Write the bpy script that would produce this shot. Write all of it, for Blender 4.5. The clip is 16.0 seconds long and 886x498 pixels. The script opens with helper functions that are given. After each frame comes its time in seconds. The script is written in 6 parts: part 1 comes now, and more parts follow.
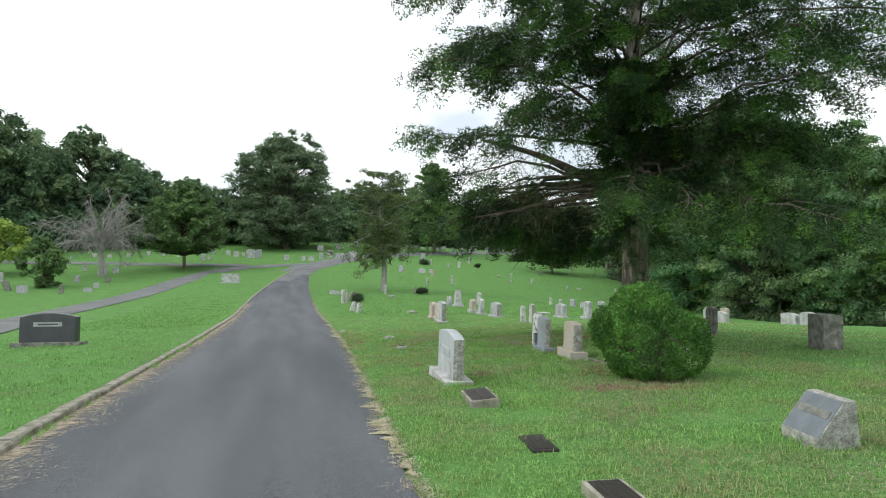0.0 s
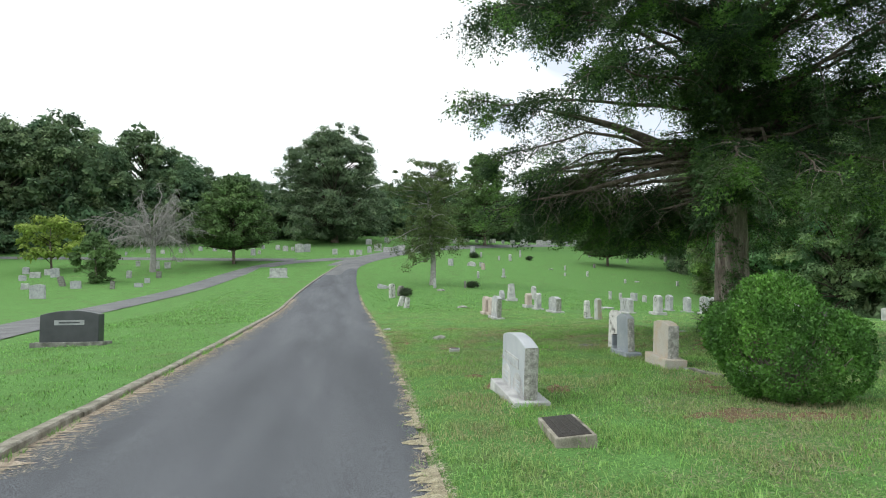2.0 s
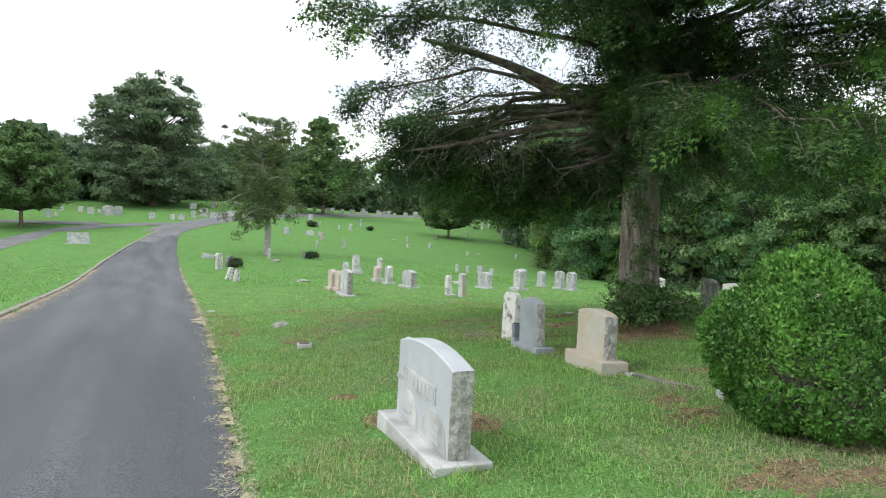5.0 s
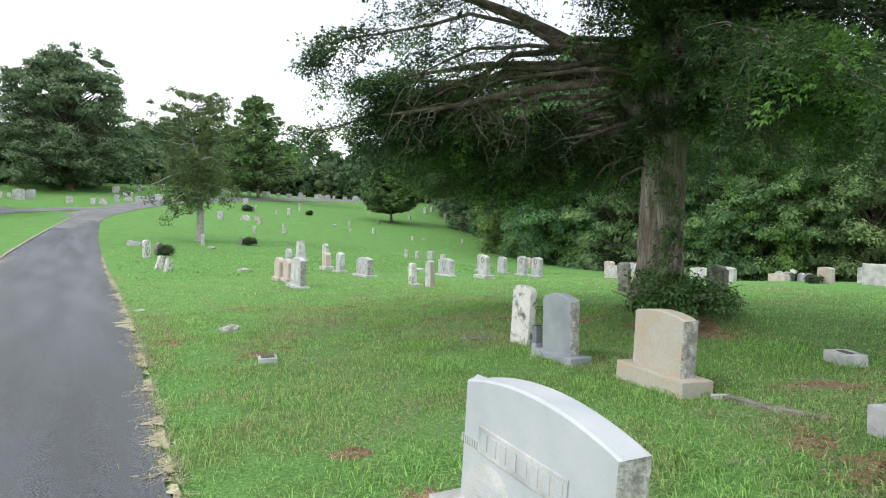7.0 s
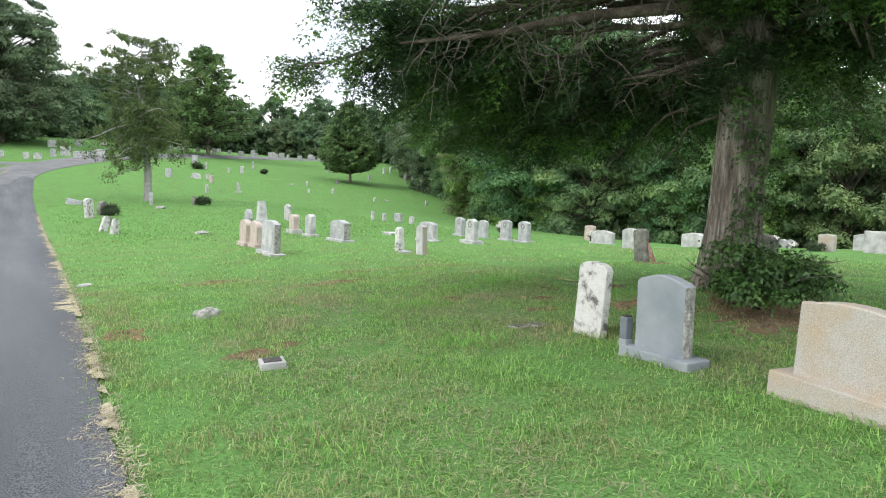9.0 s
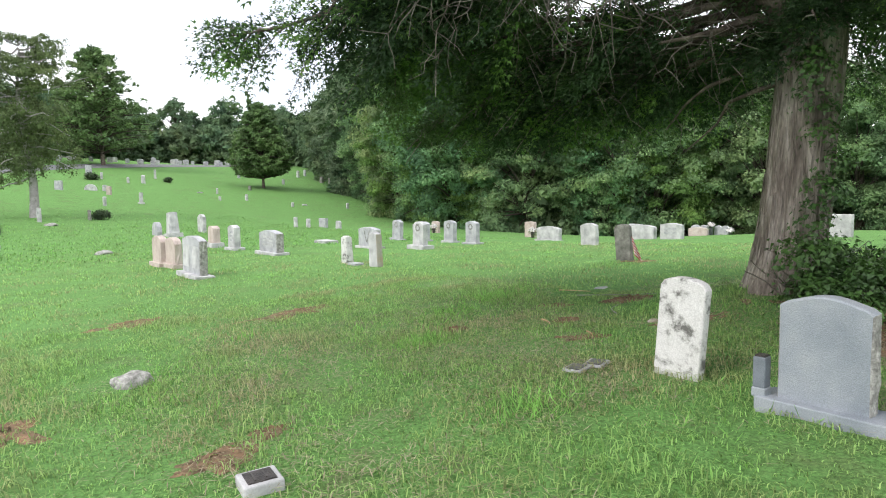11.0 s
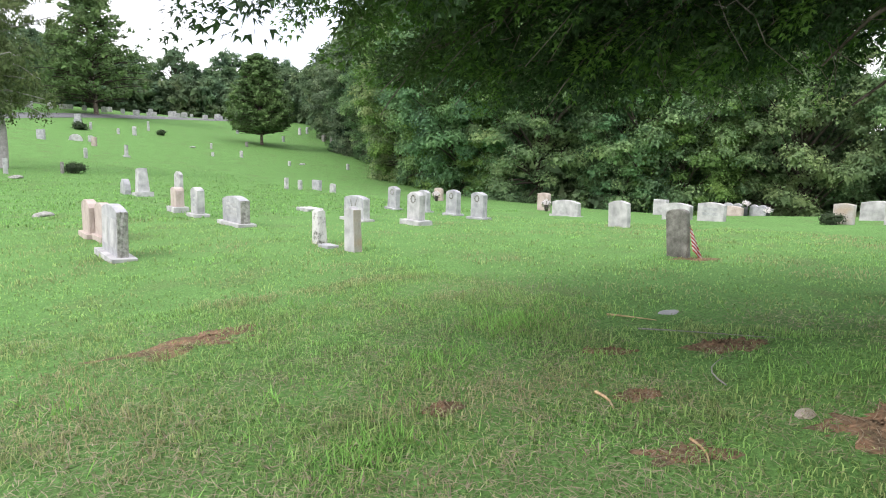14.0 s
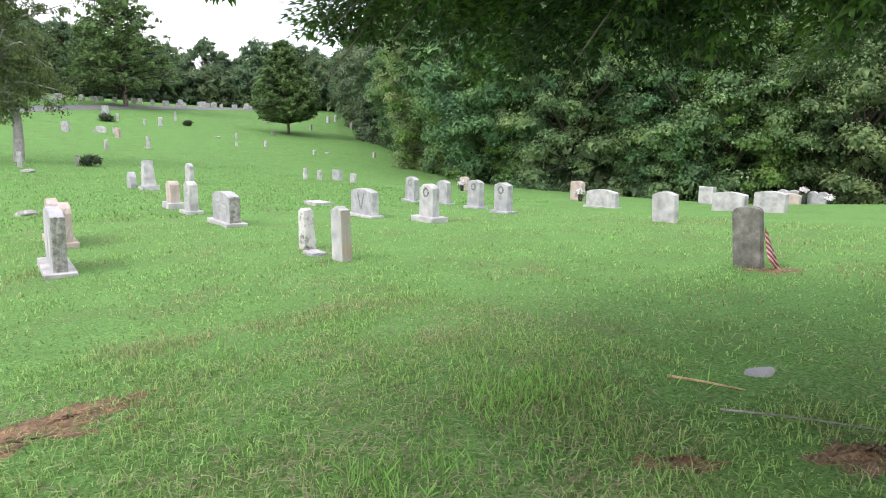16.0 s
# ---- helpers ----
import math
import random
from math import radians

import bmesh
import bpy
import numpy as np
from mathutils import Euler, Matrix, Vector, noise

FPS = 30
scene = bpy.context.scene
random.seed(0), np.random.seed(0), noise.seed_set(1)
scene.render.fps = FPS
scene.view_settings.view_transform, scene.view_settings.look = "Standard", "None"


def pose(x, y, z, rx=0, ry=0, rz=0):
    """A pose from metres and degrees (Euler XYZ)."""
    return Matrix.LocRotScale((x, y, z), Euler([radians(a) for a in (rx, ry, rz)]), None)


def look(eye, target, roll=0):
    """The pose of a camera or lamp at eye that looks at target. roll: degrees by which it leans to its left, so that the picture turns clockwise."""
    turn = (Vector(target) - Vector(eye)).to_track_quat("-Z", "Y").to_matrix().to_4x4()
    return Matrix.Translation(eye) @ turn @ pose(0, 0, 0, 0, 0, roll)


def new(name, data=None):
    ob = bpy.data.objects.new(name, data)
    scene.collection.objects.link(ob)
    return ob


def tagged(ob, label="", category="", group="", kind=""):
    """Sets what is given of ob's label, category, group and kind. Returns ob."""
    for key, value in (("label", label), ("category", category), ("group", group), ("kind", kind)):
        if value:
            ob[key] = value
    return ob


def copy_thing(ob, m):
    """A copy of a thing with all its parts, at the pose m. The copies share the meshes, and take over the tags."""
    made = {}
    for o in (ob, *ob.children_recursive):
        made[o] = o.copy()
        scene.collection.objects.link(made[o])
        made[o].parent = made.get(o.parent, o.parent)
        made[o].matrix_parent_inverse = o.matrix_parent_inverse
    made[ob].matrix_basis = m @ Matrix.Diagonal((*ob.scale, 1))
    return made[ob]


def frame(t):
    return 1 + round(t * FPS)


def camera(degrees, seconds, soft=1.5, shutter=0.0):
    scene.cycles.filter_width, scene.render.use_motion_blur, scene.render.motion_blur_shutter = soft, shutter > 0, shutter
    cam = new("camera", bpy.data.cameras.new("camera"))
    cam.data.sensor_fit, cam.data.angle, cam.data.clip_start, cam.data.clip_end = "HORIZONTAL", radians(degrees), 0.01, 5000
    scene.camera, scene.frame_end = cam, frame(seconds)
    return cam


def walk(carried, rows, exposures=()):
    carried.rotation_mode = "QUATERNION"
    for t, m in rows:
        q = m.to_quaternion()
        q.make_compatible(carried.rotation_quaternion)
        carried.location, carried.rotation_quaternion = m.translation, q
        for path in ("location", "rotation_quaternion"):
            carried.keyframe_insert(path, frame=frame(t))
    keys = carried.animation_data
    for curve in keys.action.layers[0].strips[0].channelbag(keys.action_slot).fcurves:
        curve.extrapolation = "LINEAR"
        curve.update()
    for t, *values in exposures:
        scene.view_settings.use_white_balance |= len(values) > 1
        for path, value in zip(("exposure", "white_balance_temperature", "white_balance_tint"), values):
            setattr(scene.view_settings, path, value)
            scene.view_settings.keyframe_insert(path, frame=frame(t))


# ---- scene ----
cam = camera(69.7, 16.0, soft=1.05)
PATH = [
    (0, (0.01, 0.009, 1.519), (0.506, 1.944, 1.628), -1.4),
    (0.5, (0.106, 0.567, 1.511), (0.541, 2.517, 1.608), -1.4),
    (1, (0.187, 1.087, 1.509), (0.562, 3.05, 1.595), -1.4),
    (1.5, (0.263, 1.615, 1.494), (0.593, 3.586, 1.593), -1.6),
    (2, (0.35, 2.154, 1.491), (0.696, 4.122, 1.585), -1.7),
    (2.5, (0.445, 2.696, 1.513), (0.831, 4.657, 1.584), -1.2),
    (3, (0.497, 3.253, 1.503), (0.969, 5.195, 1.564), -1.0),
    (3.5, (0.584, 3.789, 1.487), (1.15, 5.706, 1.528), -0.8),
    (4, (0.626, 4.341, 1.487), (1.272, 6.233, 1.517), -0.5),
    (4.2, (0.657, 4.563, 1.5), (1.344, 6.441, 1.525), -0.6),
    (6.3, (0.761, 6.788, 1.493), (1.721, 8.542, 1.446), -0.7),
    (6.5, (0.783, 7.009, 1.492), (1.751, 8.759, 1.446), -0.8),
    (7, (0.863, 7.571, 1.5), (1.87, 9.298, 1.44), -1.1),
    (7.5, (0.917, 8.123, 1.495), (1.949, 9.834, 1.417), -1.5),
    (8, (0.969, 8.642, 1.494), (2.044, 10.324, 1.366), -1.3),
    (8.5, (0.991, 9.16, 1.505), (2.085, 10.827, 1.353), -0.7),
    (8.7, (0.974, 9.386, 1.492), (2.079, 11.044, 1.32), -0.4),
    (10.8, (1.329, 11.634, 1.544), (2.634, 13.138, 1.353), -3.1),
    (11, (1.385, 11.845, 1.528), (2.718, 13.324, 1.337), -2.9),
    (11.5, (1.639, 12.278, 1.515), (3.023, 13.71, 1.329), -4.0),
    (12, (2.029, 12.652, 1.529), (3.408, 14.086, 1.326), -3.5),
    (12.5, (2.397, 13.035, 1.51), (3.749, 14.494, 1.297), -2.0),
    (13, (2.774, 13.373, 1.529), (4.087, 14.862, 1.291), -1.7),
    (13.5, (3.184, 13.691, 1.527), (4.479, 15.191, 1.256), -1.1),
    (14, (3.555, 14.04, 1.544), (4.864, 15.521, 1.24), -0.9),
    (14.5, (3.952, 14.356, 1.524), (5.266, 15.833, 1.219), -0.9),
    (15, (4.321, 14.675, 1.511), (5.615, 16.166, 1.188), -1.1),
    (15.5, (4.671, 14.963, 1.529), (5.939, 16.471, 1.186), -1.5),
    (16, (5.098, 15.256, 1.523), (6.321, 16.801, 1.181), -1.8),
]
walk(cam, [(t, look(eye, target, roll)) for t, eye, target, roll in PATH], [(0, -0.27, 6500, 8), (4, -0.03, 6500, 10), (7, 0.2, 6500, 11), (11, 0.37, 6500, 17), (16, 0.44, 6500, 22)])

# ---- world and light ----
world = bpy.data.worlds.new("sky_world")
scene.world = world
world.use_nodes = True
wn, wl = world.node_tree.nodes, world.node_tree.links
wn.clear()
w_out = wn.new("ShaderNodeOutputWorld")
w_sky = wn.new("ShaderNodeTexSky")
w_sky.sky_type, w_sky.sun_disc = "NISHITA", False
w_sky.sun_elevation, w_sky.sun_rotation = radians(48), radians(-80)
w_bg = wn.new("ShaderNodeBackground")
w_bg.inputs["Strength"].default_value = 0.15
w_cloud = wn.new("ShaderNodeBackground")
w_cloud.inputs["Color"].default_value = (0.94, 0.975, 1.0, 1)
w_cloud.inputs["Strength"].default_value = 1.74
w_co = wn.new("ShaderNodeTexCoord")
w_map = wn.new("ShaderNodeMapping")
w_map.inputs["Scale"].default_value = (1.0, 1.0, 2.2)
w_noise = wn.new("ShaderNodeTexNoise")
w_noise.inputs["Scale"].default_value, w_noise.inputs["Detail"].default_value = 2.6, 6
w_ramp = wn.new("ShaderNodeValToRGB")
w_ramp.color_ramp.elements[0].position, w_ramp.color_ramp.elements[1].position = 0.34, 0.46
w_ramp.color_ramp.elements[0].color = (0.5, 0.5, 0.5, 1)
w_mix = wn.new("ShaderNodeMixShader")
wl.new(w_co.outputs["Generated"], w_map.inputs["Vector"])
wl.new(w_map.outputs["Vector"], w_noise.inputs["Vector"])
w_dir = wn.new("ShaderNodeVectorMath")
w_dir.operation = "DOT_PRODUCT"
w_dir.inputs[1].default_value = (0.45, 0.82, 0.35)
w_open = wn.new("ShaderNodeMapRange")
w_open.inputs["From Min"].default_value, w_open.inputs["From Max"].default_value = math.cos(radians(22)), math.cos(radians(6))
w_open.inputs["To Max"].default_value = 0.16
w_thin = wn.new("ShaderNodeMath")
w_thin.operation = "SUBTRACT"
wl.new(w_co.outputs["Generated"], w_dir.inputs[0])
wl.new(w_dir.outputs["Value"], w_open.inputs["Value"])
wl.new(w_noise.outputs["Fac"], w_thin.inputs[0])
wl.new(w_open.outputs[0], w_thin.inputs[1])
wl.new(w_thin.outputs[0], w_ramp.inputs["Fac"])
wl.new(w_ramp.outputs["Color"], w_mix.inputs["Fac"])
wl.new(w_sky.outputs["Color"], w_bg.inputs["Color"])
wl.new(w_bg.outputs[0], w_mix.inputs[1])
wl.new(w_cloud.outputs[0], w_mix.inputs[2])
wl.new(w_mix.outputs[0], w_out.inputs["Surface"])

sun = new("sun", bpy.data.lights.new("sun", "SUN"))
sun.data.energy, sun.data.angle, sun.data.color = 1.4, radians(14), (1.0, 0.96, 0.88)
sun.matrix_world = look((-40, 7, 44), (0, 0, 0))


# ---- materials ----
def mat(name, colours, scale=4.0, rough=0.9, bump=0.3, bump_scale=60.0, fine=0.25, metal=0.0, spec=0.3, detail=6.0, island=0.0, translucent=0.0, stops=None, each=0.0, spread=0.2):
    """A noise-mottled surface in real-world size: large blotches through colours, fine grain, and relief."""
    m = bpy.data.materials.new(name)
    m.use_nodes = True
    nt, lk = m.node_tree.nodes, m.node_tree.links
    bsdf = nt["Principled BSDF"]
    bsdf.inputs["Roughness"].default_value, bsdf.inputs["Metallic"].default_value = rough, metal
    bsdf.inputs["Specular IOR Level"].default_value = spec
    geo = nt.new("ShaderNodeNewGeometry")
    big = nt.new("ShaderNodeTexNoise")
    big.inputs["Scale"].default_value, big.inputs["Detail"].default_value = scale, detail
    lk.new(geo.outputs["Position"], big.inputs["Vector"])
    ramp = nt.new("ShaderNodeValToRGB")
    while len(ramp.color_ramp.elements) < len(colours):
        ramp.color_ramp.elements.new(0.5)
    for i, c in enumerate(colours):
        e = ramp.color_ramp.elements[i]
        e.position = stops[i] if stops else 0.3 + 0.4 * i / max(1, len(colours) - 1)
        e.color = (*c, 1)
    lk.new(big.outputs["Fac"], ramp.inputs["Fac"])
    grain = nt.new("ShaderNodeTexNoise")
    grain.inputs["Scale"].default_value, grain.inputs["Detail"].default_value = bump_scale, 4
    lk.new(geo.outputs["Position"], grain.inputs["Vector"])
    hsv = nt.new("ShaderNodeHueSaturation")
    lk.new(ramp.outputs["Color"], hsv.inputs["Color"])
    val = nt.new("ShaderNodeMapRange")
    val.inputs["From Min"].default_value, val.inputs["From Max"].default_value = 0.5 - spread, 0.5 + spread
    val.inputs["To Min"].default_value, val.inputs["To Max"].default_value = 1 - fine, 1 + fine
    lk.new(grain.outputs["Fac"], val.inputs["Value"])
    value = val.outputs[0]
    if island:
        rnd = nt.new("ShaderNodeMapRange")
        rnd.inputs["To Min"].default_value, rnd.inputs["To Max"].default_value = 1 - island, 1 + island
        lk.new(geo.outputs["Random Per Island"], rnd.inputs["Value"])
        mul = nt.new("ShaderNodeMath")
        mul.operation = "MULTIPLY"
        lk.new(value, mul.inputs[0])
        lk.new(rnd.outputs[0], mul.inputs[1])
        value = mul.outputs[0]
    if each:
        oi = nt.new("ShaderNodeObjectInfo")
        hue = nt.new("ShaderNodeMapRange")
        hue.inputs["To Min"].default_value, hue.inputs["To Max"].default_value = 0.5 - each * 0.09, 0.5 + each * 0.05
        lk.new(oi.outputs["Random"], hue.inputs["Value"])
        lk.new(hue.outputs[0], hsv.inputs["Hue"])
    lk.new(value, hsv.inputs["Value"])
    lk.new(hsv.outputs["Color"], bsdf.inputs["Base Color"])
    if bump:
        b = nt.new("ShaderNodeBump")
        b.inputs["Strength"].default_value, b.inputs["Distance"].default_value = bump, 0.01
        lk.new(grain.outputs["Fac"], b.inputs["Height"])
        lk.new(b.outputs["Normal"], bsdf.inputs["Normal"])
    if translucent:
        tr = nt.new("ShaderNodeBsdfTranslucent")
        lk.new(hsv.outputs["Color"], tr.inputs["Color"])
        mix = nt.new("ShaderNodeMixShader")
        mix.inputs["Fac"].default_value = translucent
        lk.new(bsdf.outputs[0], mix.inputs[1])
        lk.new(tr.outputs[0], mix.inputs[2])
        lk.new(mix.outputs[0], nt["Material Output"].inputs["Surface"])
    return m


M_GROUND = mat("lawn_soil", [(0.15, 0.14, 0.075), (0.122, 0.176, 0.068), (0.102, 0.22, 0.062), (0.128, 0.268, 0.078)], scale=0.9, bump=1.0, bump_scale=40, fine=0.6, spread=0.16, rough=1.0, spec=0.1, stops=[0.18, 0.31, 0.47, 0.7])
for node in [n for n in M_GROUND.node_tree.nodes if n.type == "TEX_NOISE"]:
    big = node.inputs["Scale"].default_value < 5
    node.inputs["Detail"].default_value, node.inputs["Roughness"].default_value = (11.0, 0.72) if big else (6.0, 0.75)
M_BLADE = mat("grass_blade", [(0.36, 0.36, 0.185), (0.29, 0.43, 0.145), (0.26, 0.49, 0.14)], scale=0.8, bump=0, fine=0.1, rough=0.6, island=0.5, translucent=0.5, stops=[0.36, 0.5, 0.70])
M_BLADE_FRESH = mat("fresh_grass_blade", [(0.21, 0.34, 0.11), (0.19, 0.38, 0.105), (0.20, 0.43, 0.11)], scale=0.8, bump=0, fine=0.1, rough=0.6, island=0.5, translucent=0.5, stops=[0.3, 0.5, 0.70])
M_ASPHALT = mat("asphalt", [(0.068, 0.075, 0.085), (0.092, 0.100, 0.112), (0.122, 0.132, 0.144)], scale=0.8, bump=0.5, bump_scale=130, fine=0.65, spread=0.09, rough=0.85, spec=0.35)
big_noise = next(n for n in M_ASPHALT.node_tree.nodes if n.type == "TEX_NOISE" and n.inputs["Scale"].default_value < 5)
lane_map = M_ASPHALT.node_tree.nodes.new("ShaderNodeMapping")
lane_map.inputs["Scale"].default_value = (1.7, 0.16, 1.0)
M_ASPHALT.node_tree.links.new(big_noise.inputs["Vector"].links[0].from_socket, lane_map.inputs["Vector"])
M_ASPHALT.node_tree.links.new(lane_map.outputs["Vector"], big_noise.inputs["Vector"])
M_ASPHALT_OLD = mat("worn_pale_asphalt", [(0.12, 0.125, 0.13), (0.155, 0.16, 0.165), (0.19, 0.195, 0.195)], scale=0.7, bump=0.6, bump_scale=85, fine=0.4, rough=0.9, spec=0.25)
M_LITTER = mat("dry_litter", [(0.26, 0.22, 0.16), (0.39, 0.35, 0.26), (0.50, 0.47, 0.36)], scale=9, bump=0.6, bump_scale=70, fine=0.3, rough=1.0, spec=0.1)
M_CLAY = mat("red_clay", [(0.13, 0.105, 0.068), (0.20, 0.14, 0.088), (0.28, 0.175, 0.108)], scale=9, bump=1.0, bump_scale=50, fine=0.45, rough=1.0, spec=0.1)
M_CONCRETE = mat("kerb_concrete", [(0.14, 0.135, 0.105), (0.26, 0.245, 0.20), (0.39, 0.375, 0.32)], scale=6, bump=0.6, bump_scale=90, fine=0.25)
M_GRANITE = mat("grey_granite", [(0.27, 0.28, 0.295), (0.37, 0.38, 0.395), (0.47, 0.48, 0.49)], scale=5, bump=0.25, bump_scale=220, fine=0.18, rough=0.7)
M_ROCKFACE = mat("rock_pitched_granite", [(0.17, 0.17, 0.155), (0.31, 0.31, 0.285), (0.45, 0.45, 0.42)], scale=16, bump=1.0, bump_scale=60, fine=0.3)
M_BLUE = mat("blue_grey_granite", [(0.20, 0.23, 0.255), (0.26, 0.29, 0.315), (0.32, 0.345, 0.355)], scale=3, bump=0.3, bump_scale=160, fine=0.2, rough=0.75)
M_CREAM = mat("rust_stained_granite", [(0.43, 0.425, 0.405), (0.40, 0.37, 0.32), (0.41, 0.335, 0.245)], scale=4, bump=0.3, bump_scale=120, fine=0.25, rough=0.75)
M_MARBLE = mat("weathered_white_marble", [(0.13, 0.13, 0.12), (0.36, 0.36, 0.34), (0.56, 0.56, 0.54), (0.64, 0.64, 0.62)], scale=6.5, bump=0.4, bump_scale=90, fine=0.12, detail=12.0, spread=0.14, stops=[0.38, 0.44, 0.49, 0.7])
for node in [n for n in M_MARBLE.node_tree.nodes if n.type == "TEX_NOISE" and n.inputs["Scale"].default_value < 10]:
    node.inputs["Roughness"].default_value = 0.68
M_WHITE = mat("pale_marble", [(0.28, 0.285, 0.285), (0.43, 0.435, 0.435), (0.56, 0.565, 0.56)], scale=4, bump=0.25, bump_scale=120, fine=0.12)
M_PINK = mat("pink_granite", [(0.36, 0.30, 0.265), (0.46, 0.39, 0.35), (0.52, 0.46, 0.42)], scale=4, bump=0.3, bump_scale=160, fine=0.15)
M_BLACK = mat("polished_black_granite", [(0.035, 0.04, 0.045), (0.06, 0.066, 0.072)], scale=3, bump=0.02, bump_scale=200, fine=0.2, rough=0.3, spec=0.5)
M_DARK = mat("lichened_dark_stone", [(0.11, 0.11, 0.095), (0.19, 0.19, 0.17), (0.31, 0.31, 0.28)], scale=8, bump=0.6, bump_scale=90, fine=0.25)
M_BRONZE = mat("bronze_plate", [(0.035, 0.032, 0.03), (0.07, 0.062, 0.055)], scale=20, bump=0.5, bump_scale=120, fine=0.3, rough=0.5, metal=0.5)
M_BARK = mat("shaggy_bark", [(0.085, 0.066, 0.05), (0.17, 0.138, 0.11), (0.27, 0.235, 0.195)], scale=5, bump=1.0, bump_scale=40, fine=0.35)
# cedar limbs darker than the trunk: their backlit shade put into the colour
M_LIMB = mat("backlit_limb_bark", [(0.055, 0.044, 0.035), (0.11, 0.09, 0.072), (0.20, 0.17, 0.14)], scale=6, bump=0.8, bump_scale=50, fine=0.35)
# darker copy of the bark: shade inside the crowns put into the colour
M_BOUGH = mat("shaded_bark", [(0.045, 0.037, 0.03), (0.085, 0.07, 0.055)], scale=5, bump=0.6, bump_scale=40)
M_DEADWOOD = mat("bare_grey_wood", [(0.24, 0.23, 0.22), (0.37, 0.36, 0.345)], scale=5, bump=0.5, bump_scale=60)
M_CEDAR = mat("cedar_foliage", [(0.034, 0.066, 0.033), (0.06, 0.115, 0.048), (0.12, 0.20, 0.065)], scale=0.7, bump=0, fine=0.2, rough=0.7, island=0.4, translucent=0.32)
# lighter new growth, brightened further: sunlight on the tips put into the colour
M_TIPS = mat("young_sunlit_cedar_tips", [(0.07, 0.155, 0.04), (0.12, 0.245, 0.055), (0.18, 0.33, 0.075)], scale=1.5, bump=0, fine=0.15, rough=0.65, island=0.3, translucent=0.3)
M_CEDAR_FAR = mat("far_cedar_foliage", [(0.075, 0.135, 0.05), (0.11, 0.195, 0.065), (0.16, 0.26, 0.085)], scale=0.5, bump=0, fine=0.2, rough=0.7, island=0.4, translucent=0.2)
M_LEAF = mat("broad_leaves", [(0.075, 0.155, 0.08), (0.155, 0.275, 0.125), (0.26, 0.40, 0.165)], scale=0.45, bump=0, fine=0.15, rough=0.75, spec=0.15, island=0.36, translucent=0.35, each=0.5)
# greyer green than M_LEAF: a distant haze put into the colour
M_LEAF_FAR = mat("far_hazed_leaves", [(0.07, 0.125, 0.075), (0.12, 0.20, 0.105), (0.19, 0.275, 0.135)], scale=0.35, bump=0, fine=0.15, rough=0.8, spec=0.1, island=0.3, translucent=0.3, each=0.35)
M_OAK = mat("grey_green_oak_leaves", [(0.10, 0.15, 0.095), (0.155, 0.225, 0.13), (0.23, 0.30, 0.175)], scale=0.5, bump=0, fine=0.15, rough=0.75, spec=0.15, island=0.35, translucent=0.35)
# yellower tree kind; the lit look of its leaves is put into the colour
M_BRIGHT = mat("sunlit_yellow_green_leaves", [(0.09, 0.17, 0.055), (0.15, 0.27, 0.075), (0.23, 0.37, 0.10)], scale=0.5, bump=0, fine=0.15, rough=0.7, spec=0.15, island=0.35, translucent=0.35)
M_LIME = mat("yellow_green_leaves", [(0.19, 0.28, 0.06), (0.31, 0.41, 0.09)], scale=0.6, bump=0, fine=0.15, island=0.35, translucent=0.3)
M_BOX = mat("boxwood_leaves", [(0.055, 0.14, 0.032), (0.09, 0.22, 0.042), (0.15, 0.33, 0.06)], scale=2.5, bump=0, fine=0.1, rough=0.45, island=0.4, translucent=0.25)
M_IVY = mat("ivy_leaves", [(0.035, 0.085, 0.024), (0.08, 0.17, 0.04)], scale=3, bump=0, fine=0.1, rough=0.4, island=0.4, translucent=0.2)


# ---- mesh helpers ----
def part(name, bm, material, parent=None, label=""):
    """One mesh object out of a bmesh, under its thing if there is one."""
    me = bpy.data.meshes.new(name)
    bm.to_mesh(me)
    bm.free()
    me.materials.append(material)
    ob = new(name, me)
    ob.parent = parent
    if label:
        ob["label"] = label
    return ob


def array_mesh(name, verts, faces, material, smooth=False):
    """A mesh from numpy arrays: verts (n, 3) and faces (m, k)."""
    me = bpy.data.meshes.new(name)
    k = faces.shape[1]
    me.vertices.add(len(verts))
    me.vertices.foreach_set("co", np.ascontiguousarray(verts, dtype=np.float32).ravel())
    me.loops.add(faces.size)
    me.loops.foreach_set("vertex_index", np.ascontiguousarray(faces, dtype=np.int32).ravel())
    me.polygons.add(len(faces))
    me.polygons.foreach_set("loop_start", np.arange(0, faces.size, k, dtype=np.int32))
    if smooth:
        me.polygons.foreach_set("use_smooth", np.ones(len(faces), dtype=bool))
    me.materials.append(material)
    me.update(calc_edges=True)
    return me


def empty(name, x, y, z, rz=0.0):
    ob = new(name)
    ob.empty_display_size = 0.1
    ob.matrix_basis = pose(x, y, z, 0, 0, rz)
    return ob


# ---- the lie of the land ----
def ss_int(u):
    u = np.maximum(u, 0.0)
    return np.where(u <= 1, u ** 3 - u ** 4 / 2, u - 0.5)


def soft(x, k):
    return k * np.logaddexp(0.0, np.asarray(x, dtype=float) / k)


def kerb_x(y):
    """The inner edge of the kerb along the lane."""
    y = np.asarray(y, dtype=float)
    return -2.33 - 0.012 * np.maximum(20 - y, 0) + 4 * (np.maximum(y - 42, 0) / 34) ** 2.2


def edge_x(y):
    """The open edge of the lane, on the side of the graves."""
    return np.interp(y, [-20, 4.5, 8.8, 12.8, 17, 26, 42, 60, 70, 90], [0.2, 0.93, 1.15, 1.37, 1.57, 1.82, 2.15, 2.5, 3.0, 6.0])


